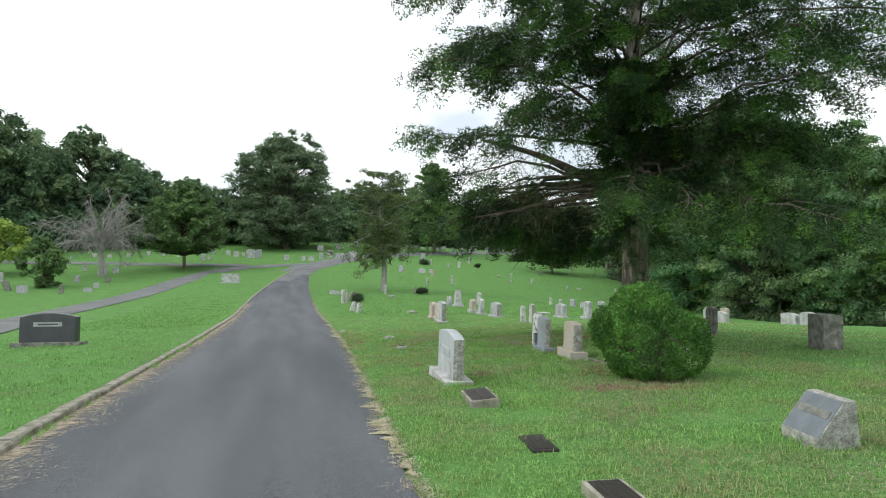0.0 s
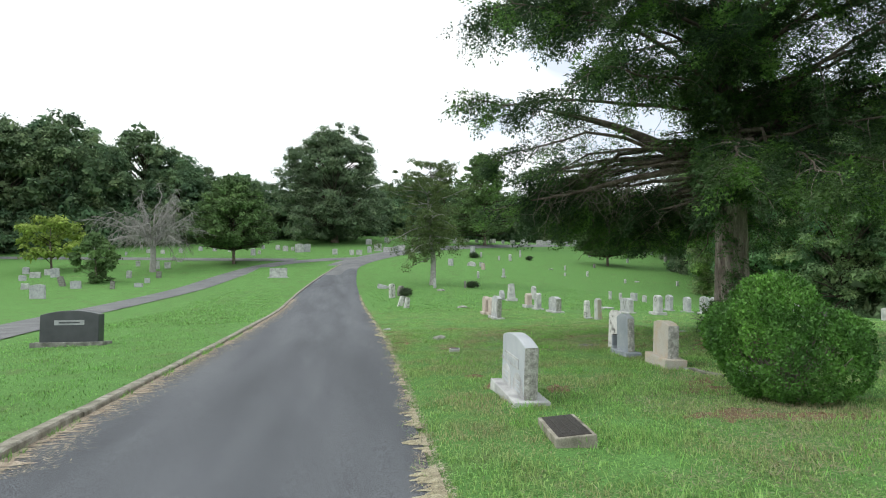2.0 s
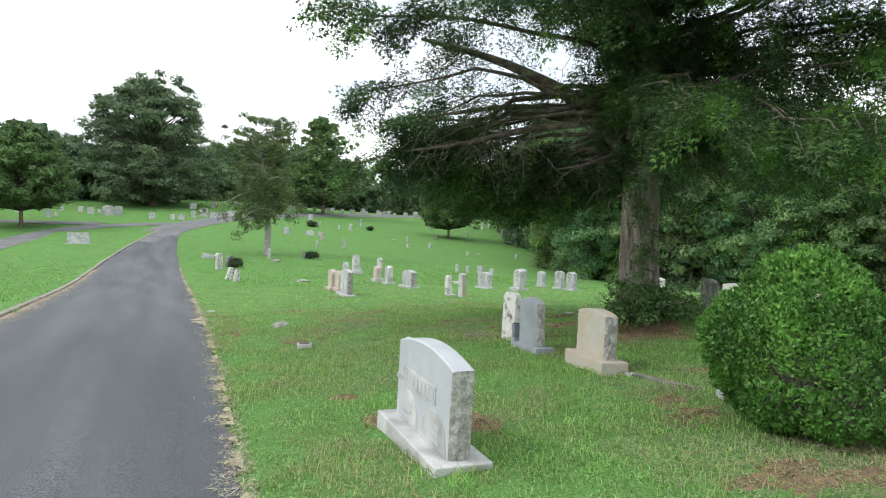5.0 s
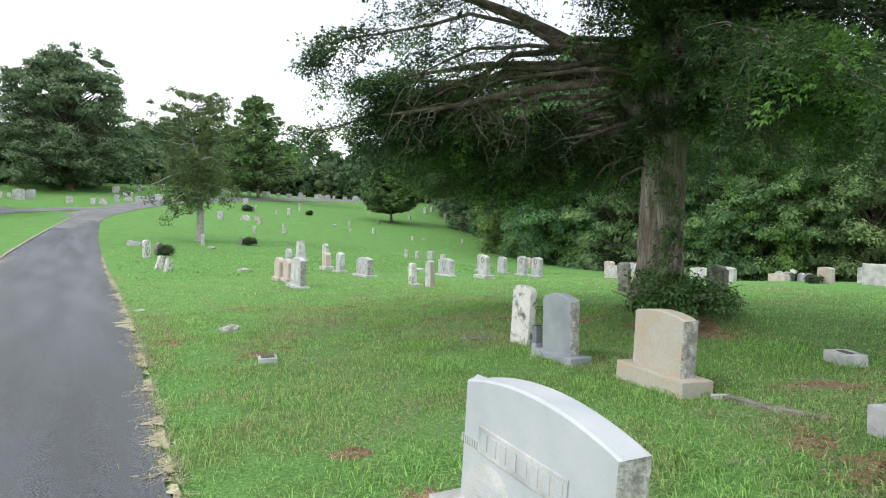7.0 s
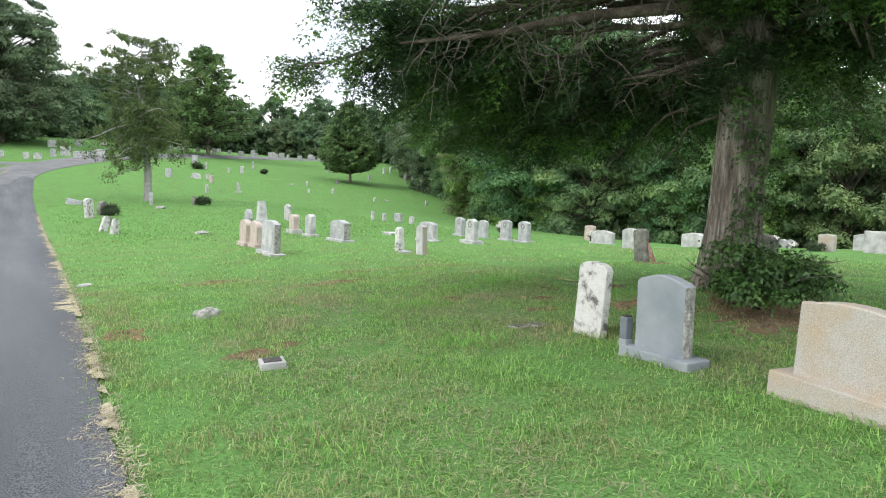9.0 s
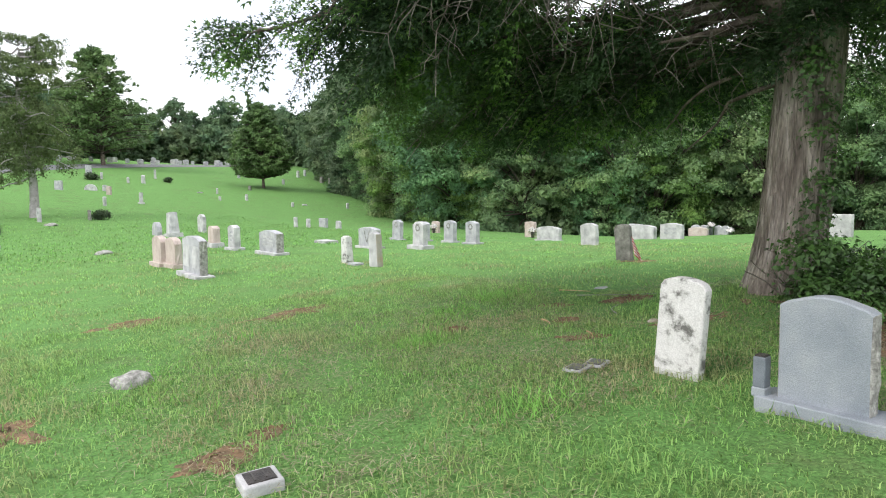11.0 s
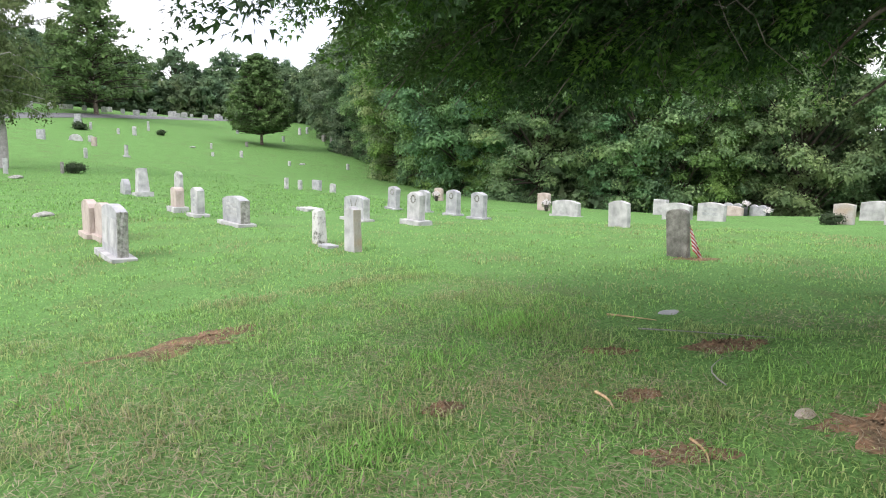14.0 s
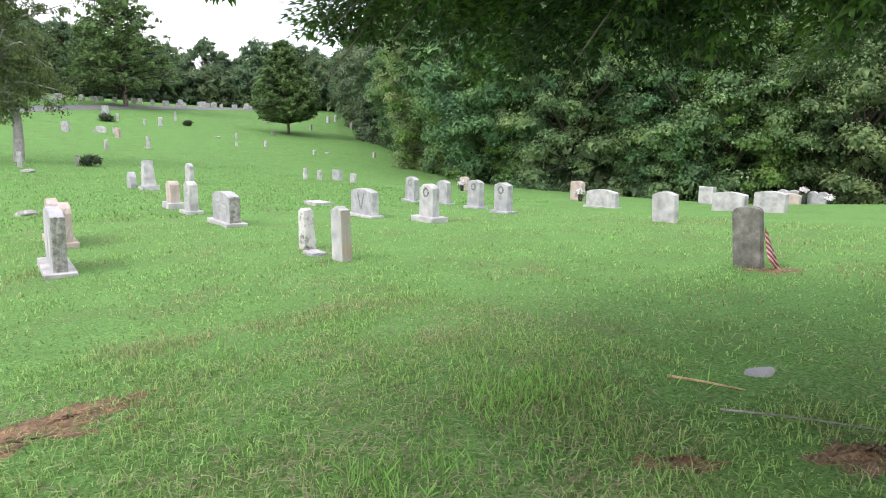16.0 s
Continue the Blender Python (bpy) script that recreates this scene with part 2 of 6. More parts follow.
def base_height(x, y):
    x, y = np.asarray(x, dtype=float), np.asarray(y, dtype=float)
    g = 0.15 * 55 * ss_int((y - 25) / 55) - 0.15 * 40 * ss_int((y - 105) / 40)
    h = (0.077 - 0.027 * np.clip((28 - y) / 8.5, 0, 1)) * (soft(x - 11, 3) - soft(x - 48, 6))
    gully = 0.22 * np.minimum(soft(x - 33.5, 1.5), 12) * np.clip((56 - y) / 14, 0, 1)
    mound = 0.36 * np.exp(-(((x - 8.95) / 1.25) ** 2 + ((y - 14.35) / 1.3) ** 2))
    return 0.03 + g - h - gully + mound


def height(x, y):
    """The lawn: the land, the raised bank behind the kerb, and the gully under the woods."""
    x, y = np.asarray(x, dtype=float), np.asarray(y, dtype=float)
    bank = 0.075 * np.clip((kerb_x(np.minimum(y, 74)) - 0.10 - x) / 0.06, 0, 1) * (y < 75) * np.clip((x + 9.0) / 2, 0, 1)
    return base_height(x, y) + bank


def H(x, y):
    return float(height(x, y))


def build_ground():
    us = np.unique(np.concatenate([np.linspace(-420, -40, 20), np.arange(-40, -4, 1.0), np.arange(-4, 16, 0.25), np.arange(16, 70, 1.0), np.linspace(70, 420, 18), [2.29, 2.37]]))
    us = np.unique(np.concatenate([us, np.array([-0.17, -0.10, 0.0])]))
    ys = np.unique(np.concatenate([np.linspace(-300, -20, 14), np.arange(-20, 0, 1.0), np.arange(0, 34, 0.25), np.arange(34, 160, 1.0), np.linspace(160, 600, 16)]))
    U, Y = np.meshgrid(us, ys)
    X = U + kerb_x(np.clip(Y, -20, 74)) * np.exp(-(U / 12.0) ** 2)
    Z = height(X, Y)
    rng = np.random.default_rng(5)
    lawn = (X > edge_x(Y) + 0.3) | (X < kerb_x(np.minimum(Y, 74)) - 0.4)
    Z += lawn * (Y < 60) * (np.abs(X) < 30) * rng.normal(0, 0.008, X.shape)
    n, m = U.shape
    i = (np.arange(n - 1)[:, None] * m + np.arange(m - 1)[None]).ravel()
    me = array_mesh("ground", np.stack([X, Y, Z], -1).reshape(-1, 3), np.stack([i, i + 1, i + m + 1, i + m], -1), M_GROUND, True)
    return tagged(new("ground", me), "mown green lawn with worn clay patches, rising to a hill", "lawn", kind="structure")


build_ground()


def strip(name, left, right, lift, material, label, category, across=8):
    """A surface between two lines of (x, y) points, laid lift above the land."""
    left, right = np.asarray(left, float), np.asarray(right, float)
    f = np.linspace(0, 1, across + 1)[None, :, None]
    P = left[:, None] * (1 - f) + right[:, None] * f
    n, m = P.shape[:2]
    Z = base_height(P[..., 0], P[..., 1]) + lift + 0.03 * (1 - (2 * f[..., 0] - 1) ** 2)
    i = (np.arange(n - 1)[:, None] * m + np.arange(m - 1)[None]).ravel()
    me = array_mesh(name, np.concatenate([P, Z[..., None]], -1).reshape(-1, 3), np.stack([i, i + 1, i + m + 1, i + m], -1), material, True)
    return tagged(new(name, me), label, category, kind="structure")


def smooth_line(points, step=0.5):
    """A smooth line through a few points."""
    p = np.asarray(points, float)
    out = []
    for k in range(len(p) - 1):
        a, b, c, d = p[max(k - 1, 0)], p[k], p[k + 1], p[min(k + 2, len(p) - 1)]
        n = max(2, int(np.hypot(*(c - b)) / step))
        for s in np.linspace(0, 1, n, endpoint=False):
            out.append(0.5 * (2 * b + (c - a) * s + (2 * a - 5 * b + 4 * c - d) * s ** 2 + (3 * b - a - 3 * c + d) * s ** 3))
    out.append(p[-1])
    return np.array(out)


def lane(name, points, width, lift, label):
    c = smooth_line(points)
    d = np.gradient(c, axis=0)
    d /= np.linalg.norm(d, axis=1)[:, None]
    nrm = np.stack([-d[:, 1], d[:, 0]], -1) * width / 2
    return strip(name, c + nrm, c - nrm, lift, M_ASPHALT_OLD, label, "road")


yy = np.concatenate([np.arange(-20, 40, 0.12), np.arange(40, 72, 0.5)])
rag = np.array([0.05 * noise.noise((0, y * 1.3, 0)) + 0.05 * noise.noise((3, y * 4.1, 0)) for y in yy])
strip("road", np.stack([kerb_x(yy) + 0.02, yy], -1), np.stack([edge_x(yy) + rag, yy], -1), 0.022, M_ASPHALT, "narrow dark asphalt lane with ragged worn edges", "road", 14)
lane("road_bend", [(0.2, 66), (1.0, 71), (3.0, 77.5), (8, 86), (14, 93), (26, 104), (45, 116), (75, 128), (110, 140)], 4.0, 0.030, "grey asphalt lane bending up the hill")
lane("road_loop", [(-8, -20), (-8.5, 8), (-11.3, 26), (-13.2, 38), (-13.0, 48), (-11.3, 58), (-9.3, 69), (-6, 77), (-0.5, 80.5), (4, 81)], 2.6, 0.034, "grey asphalt side lane across the lawn")
lane("road_cross", [(-60, 96), (-30, 88), (-12, 83), (-4, 81)], 2.6, 0.038, "pale asphalt lane under the trees")


# ---- foliage ----
def tube(points, radii, sides=7):
    """Vertices and faces of a tapered limb along points."""
    points, radii = np.asarray(points, float), np.asarray(radii, float)
    d = np.gradient(points, axis=0)
    d /= np.linalg.norm(d, axis=1)[:, None] + 1e-9
    ref = np.where(np.abs(d[:, 2:3]) > 0.9, [[1.0, 0, 0]], [[0, 0, 1.0]])
    u = np.cross(d, ref)
    u /= np.linalg.norm(u, axis=1)[:, None] + 1e-9
    v = np.cross(d, u)
    a = np.linspace(0, 2 * np.pi, sides, endpoint=False)
    ring = points[:, None] + radii[:, None, None] * (np.cos(a)[None, :, None] * u[:, None] + np.sin(a)[None, :, None] * v[:, None])
    n = len(points)
    k = np.arange(n - 1)[:, None] * sides
    j = np.arange(sides)[None]
    f = np.stack([k + j, k + (j + 1) % sides, k + sides + (j + 1) % sides, k + sides + j], -1).reshape(-1, 4)
    return ring.reshape(-1, 3), f


def join(pieces):
    vs, fs, o = [], [], 0
    for v, f in pieces:
        vs.append(v)
        fs.append(f + o)
        o += len(v)
    return np.concatenate(vs), np.concatenate(fs)


def leaves(rng, at, axis, normal, length, width, plain=False):
    """Pointed leaves, one four-cornered (or plain three-cornered) face each, at the places given."""
    axis = axis / (np.linalg.norm(axis, axis=1)[:, None] + 1e-9)
    side = np.cross(axis, normal)
    side /= np.linalg.norm(side, axis=1)[:, None] + 1e-9
    length, width = length[:, None], width[:, None]
    if plain:
        v = np.stack([at - side * width / 2, at + side * width / 2, at + axis * length], 1).reshape(-1, 3)
        return v, np.arange(len(at) * 3).reshape(-1, 3)
    v = np.stack([at, at + axis * length * 0.45 + side * width / 2, at + axis * length, at + axis * length * 0.45 - side * width / 2], 1).reshape(-1, 3)
    return v, np.arange(len(at) * 4).reshape(-1, 4)


def forks(rng, at, axis, normal, length):
    """Forked scale-leaved twiglets, two slender points each."""
    axis = axis / (np.linalg.norm(axis, axis=1)[:, None] + 1e-9)
    side = np.cross(axis, normal)
    side /= np.linalg.norm(side, axis=1)[:, None] + 1e-9
    length = length[:, None]
    out = []
    w = side * length * 0.27
    for turn, far in ((0.3, 1.0), (-0.75, 0.8)):
        tip = at + (axis * math.cos(turn) + side * math.sin(turn)) * length * far
        out.append(np.stack([at - w, at + w, tip], 1))
    v = np.stack(out, 1).reshape(-1, 3)
    return v, np.arange(len(v)).reshape(-1, 3)


def unit(rng, n):
    v = rng.normal(size=(n, 3))
    return v / np.linalg.norm(v, axis=1)[:, None]


def clump_leaves(rng, centres, radii, per, size, droop=0.0, core=0.14):
    """Leaves over the shells of many uneven clumps, with broader ones filling their hearts."""
    out = []
    for n, lo, hi, big in ((int(per * 0.75), 0.62, 1.1, 1.0), (int(per * 0.25), 0.9, 1.5, 0.85), (max(1, int(per * core)), 0.2, 0.7, 2.3)):
        c = np.repeat(centres, n, 0)
        r = np.repeat(radii, n, 0)
        d = unit(rng, len(c))
        d[:, 2] = np.where(d[:, 2] < -0.4, -d[:, 2], d[:, 2])
        at = c + d * r * rng.uniform(lo, hi, (len(c), 1))
        nrm = d * 1.1 + unit(rng, len(c)) * 0.6 + np.array([0, 0, 0.45])
        axis = np.cross(nrm, unit(rng, len(c))) + np.array([0, 0, -droop])
        s = size * big * rng.uniform(0.55, 1.3, len(c))
        out.append(leaves(rng, at, axis, nrm, s, s * 0.8, True))
    return join(out)


def limb_path(rng, start, direction, length, sag, n=7, wob=0.12):
    t = np.linspace(0, 1, n)[:, None]
    p = np.asarray(start) + np.asarray(direction) * length * t + np.array([0, 0, -1.0]) * sag * length * t ** 2
    w = np.cumsum(rng.normal(0, wob * length / n, (n, 3)), 0)
    w[0] = 0
    return p + w


def broadleaf(seed, tall, wide, low, count, leaf, per, lobes=70, lobe=(0.06, 0.14)):
    """Trunk and crown meshes of a broad-leaved tree at the origin."""
    rng = np.random.default_rng(seed)
    limbs = []
    zs = np.linspace(-0.4, tall * 0.82, 9)
    stem = np.stack([rng.normal(0, 0.01 * tall, 9).cumsum() * 0.5, rng.normal(0, 0.01 * tall, 9).cumsum() * 0.5, zs], -1)
    stem[0, :2] = stem[1, :2] = 0
    rad = 0.024 * tall * (1 - np.linspace(0, 1, 9) * 0.85)
    rad[0] *= 1.5
    limbs.append(tube(stem, rad, 9))
    centres, radii = [], []
    for k in range(lobes):
        h = rng.uniform(low, 1.0)
        a = rng.uniform(0, 2 * np.pi)
        f = (h - low) / (1 - low)
        reach = wide / 2 * (0.72 + 0.28 * math.sin(min(1, f * 1.6) * math.pi / 2)) * math.sqrt(max(0.02, 1 - max(0, (f - 0.4) / 0.61) ** 2.0))
        reach *= 1 + 0.34 * noise.noise((math.cos(a) * 1.4 + seed * 3.1, math.sin(a) * 1.4, h * 2.6)) + 0.16 * noise.noise((math.cos(a) * 3.5, math.sin(a) * 3.5 + seed, h * 6))
        h *= 0.93 + 0.17 * noise.noise((math.cos(a) * 1.8 + seed, math.sin(a) * 1.8, 4.0)) * max(0.0, (f - 0.5) * 2) + 0.05 * (k % 7 == 0)
        q = rng.uniform(0.30, 1.0) ** 0.36 if k % 3 else rng.uniform(0.0, 0.75)
        c = np.array([math.cos(a) * reach * q, math.sin(a) * reach * q, h * tall])
        centres.append(c)
        s = wide * rng.uniform(*lobe)
        radii.append([s, s, s * rng.uniform(0.55, 0.8)])
        if k % 4 == 0:
            b = np.array([0, 0, max(0.12, h - 0.22) * tall])
            t = np.linspace(0, 1, 5)[:, None]
            limbs.append(tube(b + (c - b) * t + np.array([0, 0, 1]) * 0.06 * tall * (t - t ** 2), 0.007 * tall * (1 - t[:, 0] * 0.85), 5))
    return limbs[0], join(limbs[1:]), clump_leaves(rng, np.array(centres), np.array(radii), per, leaf, 0.3)


def conifer(seed, tall, wide, low, tiers, per, leaf):
    """Trunk and crown meshes of a dense, conical cedar at the origin."""
    rng = np.random.default_rng(seed)
    zs = np.linspace(-0.3, tall * 0.97, 8)
    limbs = [tube(np.stack([zs * 0, zs * 0, zs], -1), 0.02 * tall * (1 - np.linspace(0, 1, 8) * 0.95), 8)]
    centres, radii = [], []
    for k in range(tiers):
        f = rng.uniform(0, 1) ** 1.25
        h = low + (1 - low) * f
        a = rng.uniform(0, 2 * np.pi)
        reach = wide / 2 * min(1.0, 0.62 + 3.0 * f) * (1 - f) ** 0.55 * rng.uniform(0.78, 1.08) + 0.15
        d = np.array([math.cos(a), math.sin(a), 0.25])
        b = np.array([0, 0, h * tall])
        p = limb_path(rng, b, d, reach, 0.15, 5, 0.05)
        limbs.append(tube(p, np.linspace(0.012, 0.003, 5) * tall * 0.6, 4))
        for q in (0.45, 0.7, 0.98):
            centres.append(b + d * reach * q)
            s = wide * rng.uniform(0.03, 0.075) * (1.1 - 0.4 * f)
            radii.append([s, s, s * 0.7])
    return limbs[0], join(limbs[1:]), clump_leaves(rng, np.array(centres), np.array(radii), per, leaf)


def tree_meshes(name, made, bark, leaf):
    """Meshes of the stem, the boughs and the leaves."""
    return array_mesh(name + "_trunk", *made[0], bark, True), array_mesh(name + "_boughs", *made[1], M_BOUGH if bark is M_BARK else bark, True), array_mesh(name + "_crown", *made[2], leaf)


def plant_tree(name, meshes, x, y, turn=0.0, size=1.0, label="", category="tree", group="", lean=0.0, sink=0.05, tall=1.0):
    ob = empty(name, x, y, H(x, y) - sink)
    ob.matrix_basis = Matrix.LocRotScale((x, y, H(x, y) - sink), Euler((radians(lean), 0, radians(turn))), (size, size, size * tall))
    for n, me in zip(("trunk", "branchwork", "crown"), meshes):
        p = new(n, me)
        p.parent = ob
        if n != "trunk":
            p["kind"] = "stuff"
    return tagged(ob, label, category, group)


M_AIRY = mat("light_feathery_foliage", [(0.075, 0.11, 0.04), (0.11, 0.16, 0.06), (0.15, 0.20, 0.075)], scale=0.6, bump=0, fine=0.2, rough=0.7, island=0.4, translucent=0.3)

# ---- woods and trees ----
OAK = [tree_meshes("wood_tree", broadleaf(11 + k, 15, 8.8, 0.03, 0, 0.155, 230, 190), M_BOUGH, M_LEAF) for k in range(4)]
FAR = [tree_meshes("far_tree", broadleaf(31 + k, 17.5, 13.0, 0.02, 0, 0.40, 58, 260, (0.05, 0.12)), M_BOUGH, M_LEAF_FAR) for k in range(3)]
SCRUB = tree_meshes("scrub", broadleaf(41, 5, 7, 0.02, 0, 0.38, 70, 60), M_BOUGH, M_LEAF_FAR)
wood_rng = np.random.default_rng(77)
edge = smooth_line([(62, 106), (52, 88), (45, 71), (39, 59), (35.5, 50), (34, 42), (36, 36), (40, 31), (43, 24), (44, 14), (43, 3), (41, -10)], 4.6)
for k, (x, y) in enumerate(edge):
    near = 12 < y < 74
    plant_tree("woodland_tree", OAK[k % 4] if near else FAR[k % 3], x + wood_rng.uniform(-0.8, 1.2), y + wood_rng.uniform(-1, 1), wood_rng.uniform(0, 360), wood_rng.uniform(0.8, 1.15) * ((0.88 if y < 40 else 1) if near else 0.7),
               "leafy green broadleaf tree at the edge of the woods", "tree", "woodland edge trees", sink=0.3)
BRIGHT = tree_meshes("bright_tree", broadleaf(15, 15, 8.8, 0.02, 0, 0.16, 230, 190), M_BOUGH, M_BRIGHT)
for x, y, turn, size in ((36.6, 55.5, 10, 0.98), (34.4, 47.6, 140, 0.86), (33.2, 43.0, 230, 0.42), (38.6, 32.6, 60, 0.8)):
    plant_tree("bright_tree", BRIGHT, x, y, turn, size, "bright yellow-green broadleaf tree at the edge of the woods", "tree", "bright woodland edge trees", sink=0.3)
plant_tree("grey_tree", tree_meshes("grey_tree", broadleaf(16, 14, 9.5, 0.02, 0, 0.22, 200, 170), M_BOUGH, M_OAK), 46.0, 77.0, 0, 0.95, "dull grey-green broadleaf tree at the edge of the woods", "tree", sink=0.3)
for row, depth in enumerate((6.5,)):
    for k, (x, y) in enumerate(edge):
        if row and not 12 < y < 74:
            continue
        plant_tree("woodland_tree", FAR[(k + row) % 3], x + depth + wood_rng.uniform(-1, 2), y + wood_rng.uniform(-2, 2) + depth * 0.4, wood_rng.uniform(0, 360), wood_rng.uniform(0.95, 1.2) * (0.76 if y < 40 else 1),
                   "tall dark green tree inside the woods", "tree", "woodland trees", sink=0.3)
for k, (x, y) in enumerate(edge):
    plant_tree("undergrowth", SCRUB, x + 3.5 + wood_rng.uniform(-1, 1), y + 2 + wood_rng.uniform(-1.5, 1.5), wood_rng.uniform(0, 360), wood_rng.uniform(0.8, 1.3),
               "low dark undergrowth inside the woods", "shrub", "woodland undergrowth", sink=0.3)
back = smooth_line([(-75, 58), (-62, 84), (-48, 98), (-34, 106), (-20, 112), (-6, 118), (8, 125), (24, 134), (40, 140), (56, 132), (66, 116)], 4.0)
for k, (x, y) in enumerate(back):
    plant_tree("woodland_tree", FAR[(k * 2) % 3], x + wood_rng.uniform(-1.5, 1.5), y + wood_rng.uniform(-3, 3), wood_rng.uniform(0, 360), wood_rng.uniform(0.52, 0.80) + 0.34 * (x < -30),
               "distant dark green tree in a wooded belt", "tree", "distant wooded belt", sink=0.5)

for k, (x, y) in enumerate(back):
    plant_tree("woodland_tree", FAR[(k + 1) % 3], x * 1.06 + wood_rng.uniform(-2, 2), y + 8 + wood_rng.uniform(-2, 2), wood_rng.uniform(0, 360), wood_rng.uniform(0.58, 0.85) + 0.34 * (x < -24),
               "distant dark green tree deep in the wooded belt", "tree", "distant wooded belt", sink=1.5)
for k, (x, y) in enumerate(back):
    plant_tree("undergrowth", SCRUB, x + wood_rng.uniform(-2, 2), y - 3 + wood_rng.uniform(-1, 1), wood_rng.uniform(0, 360), wood_rng.uniform(1.1, 1.7),
               "low leafy undergrowth at the foot of distant trees", "shrub", "distant undergrowth", sink=0.4)
plant_tree("oak_tree", tree_meshes("oak", broadleaf(51, 23, 19.5, 0.04, 0, 0.30, 150, 540, (0.04, 0.09)), M_BARK, M_OAK), 0.9, 104, 20, 0.91, "huge round-crowned dark green oak by the lane", tall=0.86)
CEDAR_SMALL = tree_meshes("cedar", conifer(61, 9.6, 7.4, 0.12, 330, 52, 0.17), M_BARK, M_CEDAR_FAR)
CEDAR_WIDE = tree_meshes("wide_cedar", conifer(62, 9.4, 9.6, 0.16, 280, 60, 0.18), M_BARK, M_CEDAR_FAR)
plant_tree("cedar_tree", CEDAR_WIDE, -10.75, 78.5, 0, 1.06, "dense dark green cedar beside the side lane", "tree")
plant_tree("cedar_tree", CEDAR_SMALL, 36.7, 82.2, 130, 1.02, "dense conical cedar standing alone on the slope", "tree")
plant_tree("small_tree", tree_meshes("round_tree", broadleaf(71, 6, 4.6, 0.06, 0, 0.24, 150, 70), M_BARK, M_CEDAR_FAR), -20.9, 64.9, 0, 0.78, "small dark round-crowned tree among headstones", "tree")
plant_tree("small_tree", tree_meshes("lime_tree", broadleaf(72, 6, 7, 0.25, 0, 0.3, 90, 50), M_BARK, M_LIME), -29, 76, 0, 1.0, "small yellow-green tree at the edge of the trees", "tree")


def bare_tree(seed, tall, wide):
    """A leafless tree: stem, arching boughs and drooping twigs."""
    rng = np.random.default_rng(seed)
    zs = np.linspace(-0.3, tall * 0.55, 6)
    stem = tube(np.stack([zs * 0.03, zs * 0, zs], -1), np.linspace(0.06, 0.03, 6) * tall * 0.7, 8)
    boughs, twigs = [], []
    for k in range(38):
        a, e = rng.uniform(0, 2 * np.pi), rng.uniform(0.25, 1.4)
        d = np.array([math.cos(a) * math.cos(e), math.sin(a) * math.cos(e), math.sin(e)])
        ln = wide * rng.uniform(0.42, 0.66)
        p = limb_path(rng, (0, 0, tall * rng.uniform(0.25, 0.5)), d, ln, 0.12 + 0.36 * (1.4 - e), 8, 0.2)
        boughs.append(tube(p, np.linspace(0.014, 0.004, 8) * tall * 0.7, 5))
        for q in range(46):
            b = p[rng.integers(2, 8)]
            dd = d * [0.7, 0.7, 0.1] + unit(rng, 1)[0] * 0.6 + [0, 0, -0.35]
            w = limb_path(rng, b, dd, rng.uniform(0.4, 1.5), 0.3, 4, 0.4)
            twigs.append(tube(w, np.linspace(0.022, 0.010, 4), 3))
    return stem, join(boughs), join(twigs)


plant_tree("dead_tree", tree_meshes("dead", bare_tree(75, 8.6, 12.0), M_DEADWOOD, M_DEADWOOD), -18.1, 73, 0, 1.0, "bare grey leafless tree among headstones")


def airy_tree(seed, tall, limbs=58):
    """A thin tree with a forked trunk and flat, broken sprays of leaves."""
    rng = np.random.default_rng(seed)
    zs = np.linspace(-0.3, tall * 0.9, 9)
    stem = tube(np.stack([0.2 * np.sin(zs * 0.7), 0.3 * np.sin(zs * 0.6), zs], -1), 0.28 * (1 - np.linspace(0, 1, 9) * 0.85), 8)
    boughs, centres, radii = [], [], []
    for k in range(limbs):
        h = tall * (0.24 + 0.74 * k / limbs)
        a, e = rng.uniform(0, 2 * np.pi), rng.uniform(-0.1, 0.5)
        d = np.array([math.cos(a) * math.cos(e), math.sin(a) * math.cos(e), math.sin(e)])
        p = limb_path(rng, (0.2 * math.sin(h * 0.7), 0.3 * math.sin(h * 0.6), h), d, rng.uniform(1.6, 3.9) * (1.0 if k < limbs * 0.8 else 0.75), 0.38 if k < limbs * 0.5 else 0.05, 6, 0.2)
        boughs.append(tube(p, np.linspace(0.07, 0.015, 6), 5))
        for q in (2, 3, 4, 5):
            centres.append(p[q] + rng.normal(0, 0.22, 3))
            r = rng.uniform(0.25, 0.62)
            radii.append([r, r, r * (0.7 if k > limbs * 0.5 else 1.25)])
    for k in range(26):
        h = tall * rng.uniform(0.26, 0.72)
        centres.append(np.array([0.2 * math.sin(h * 0.7), 0.3 * math.sin(h * 0.6), h]) + rng.normal(0, 0.5, 3))
        radii.append([0.5, 0.5, 0.75])
    return stem, join(boughs), clump_leaves(rng, np.array(centres), np.array(radii), 130, 0.115, 0.9, 0.05)


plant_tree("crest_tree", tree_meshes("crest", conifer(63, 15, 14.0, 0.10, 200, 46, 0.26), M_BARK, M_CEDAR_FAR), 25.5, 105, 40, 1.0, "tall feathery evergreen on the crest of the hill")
plant_tree("young_tree", tree_meshes("airy", airy_tree(73, 10.6), M_DEADWOOD, M_AIRY), 8.8, 56, 0, 1.0, "thin open-crowned tree with a pale crooked trunk")


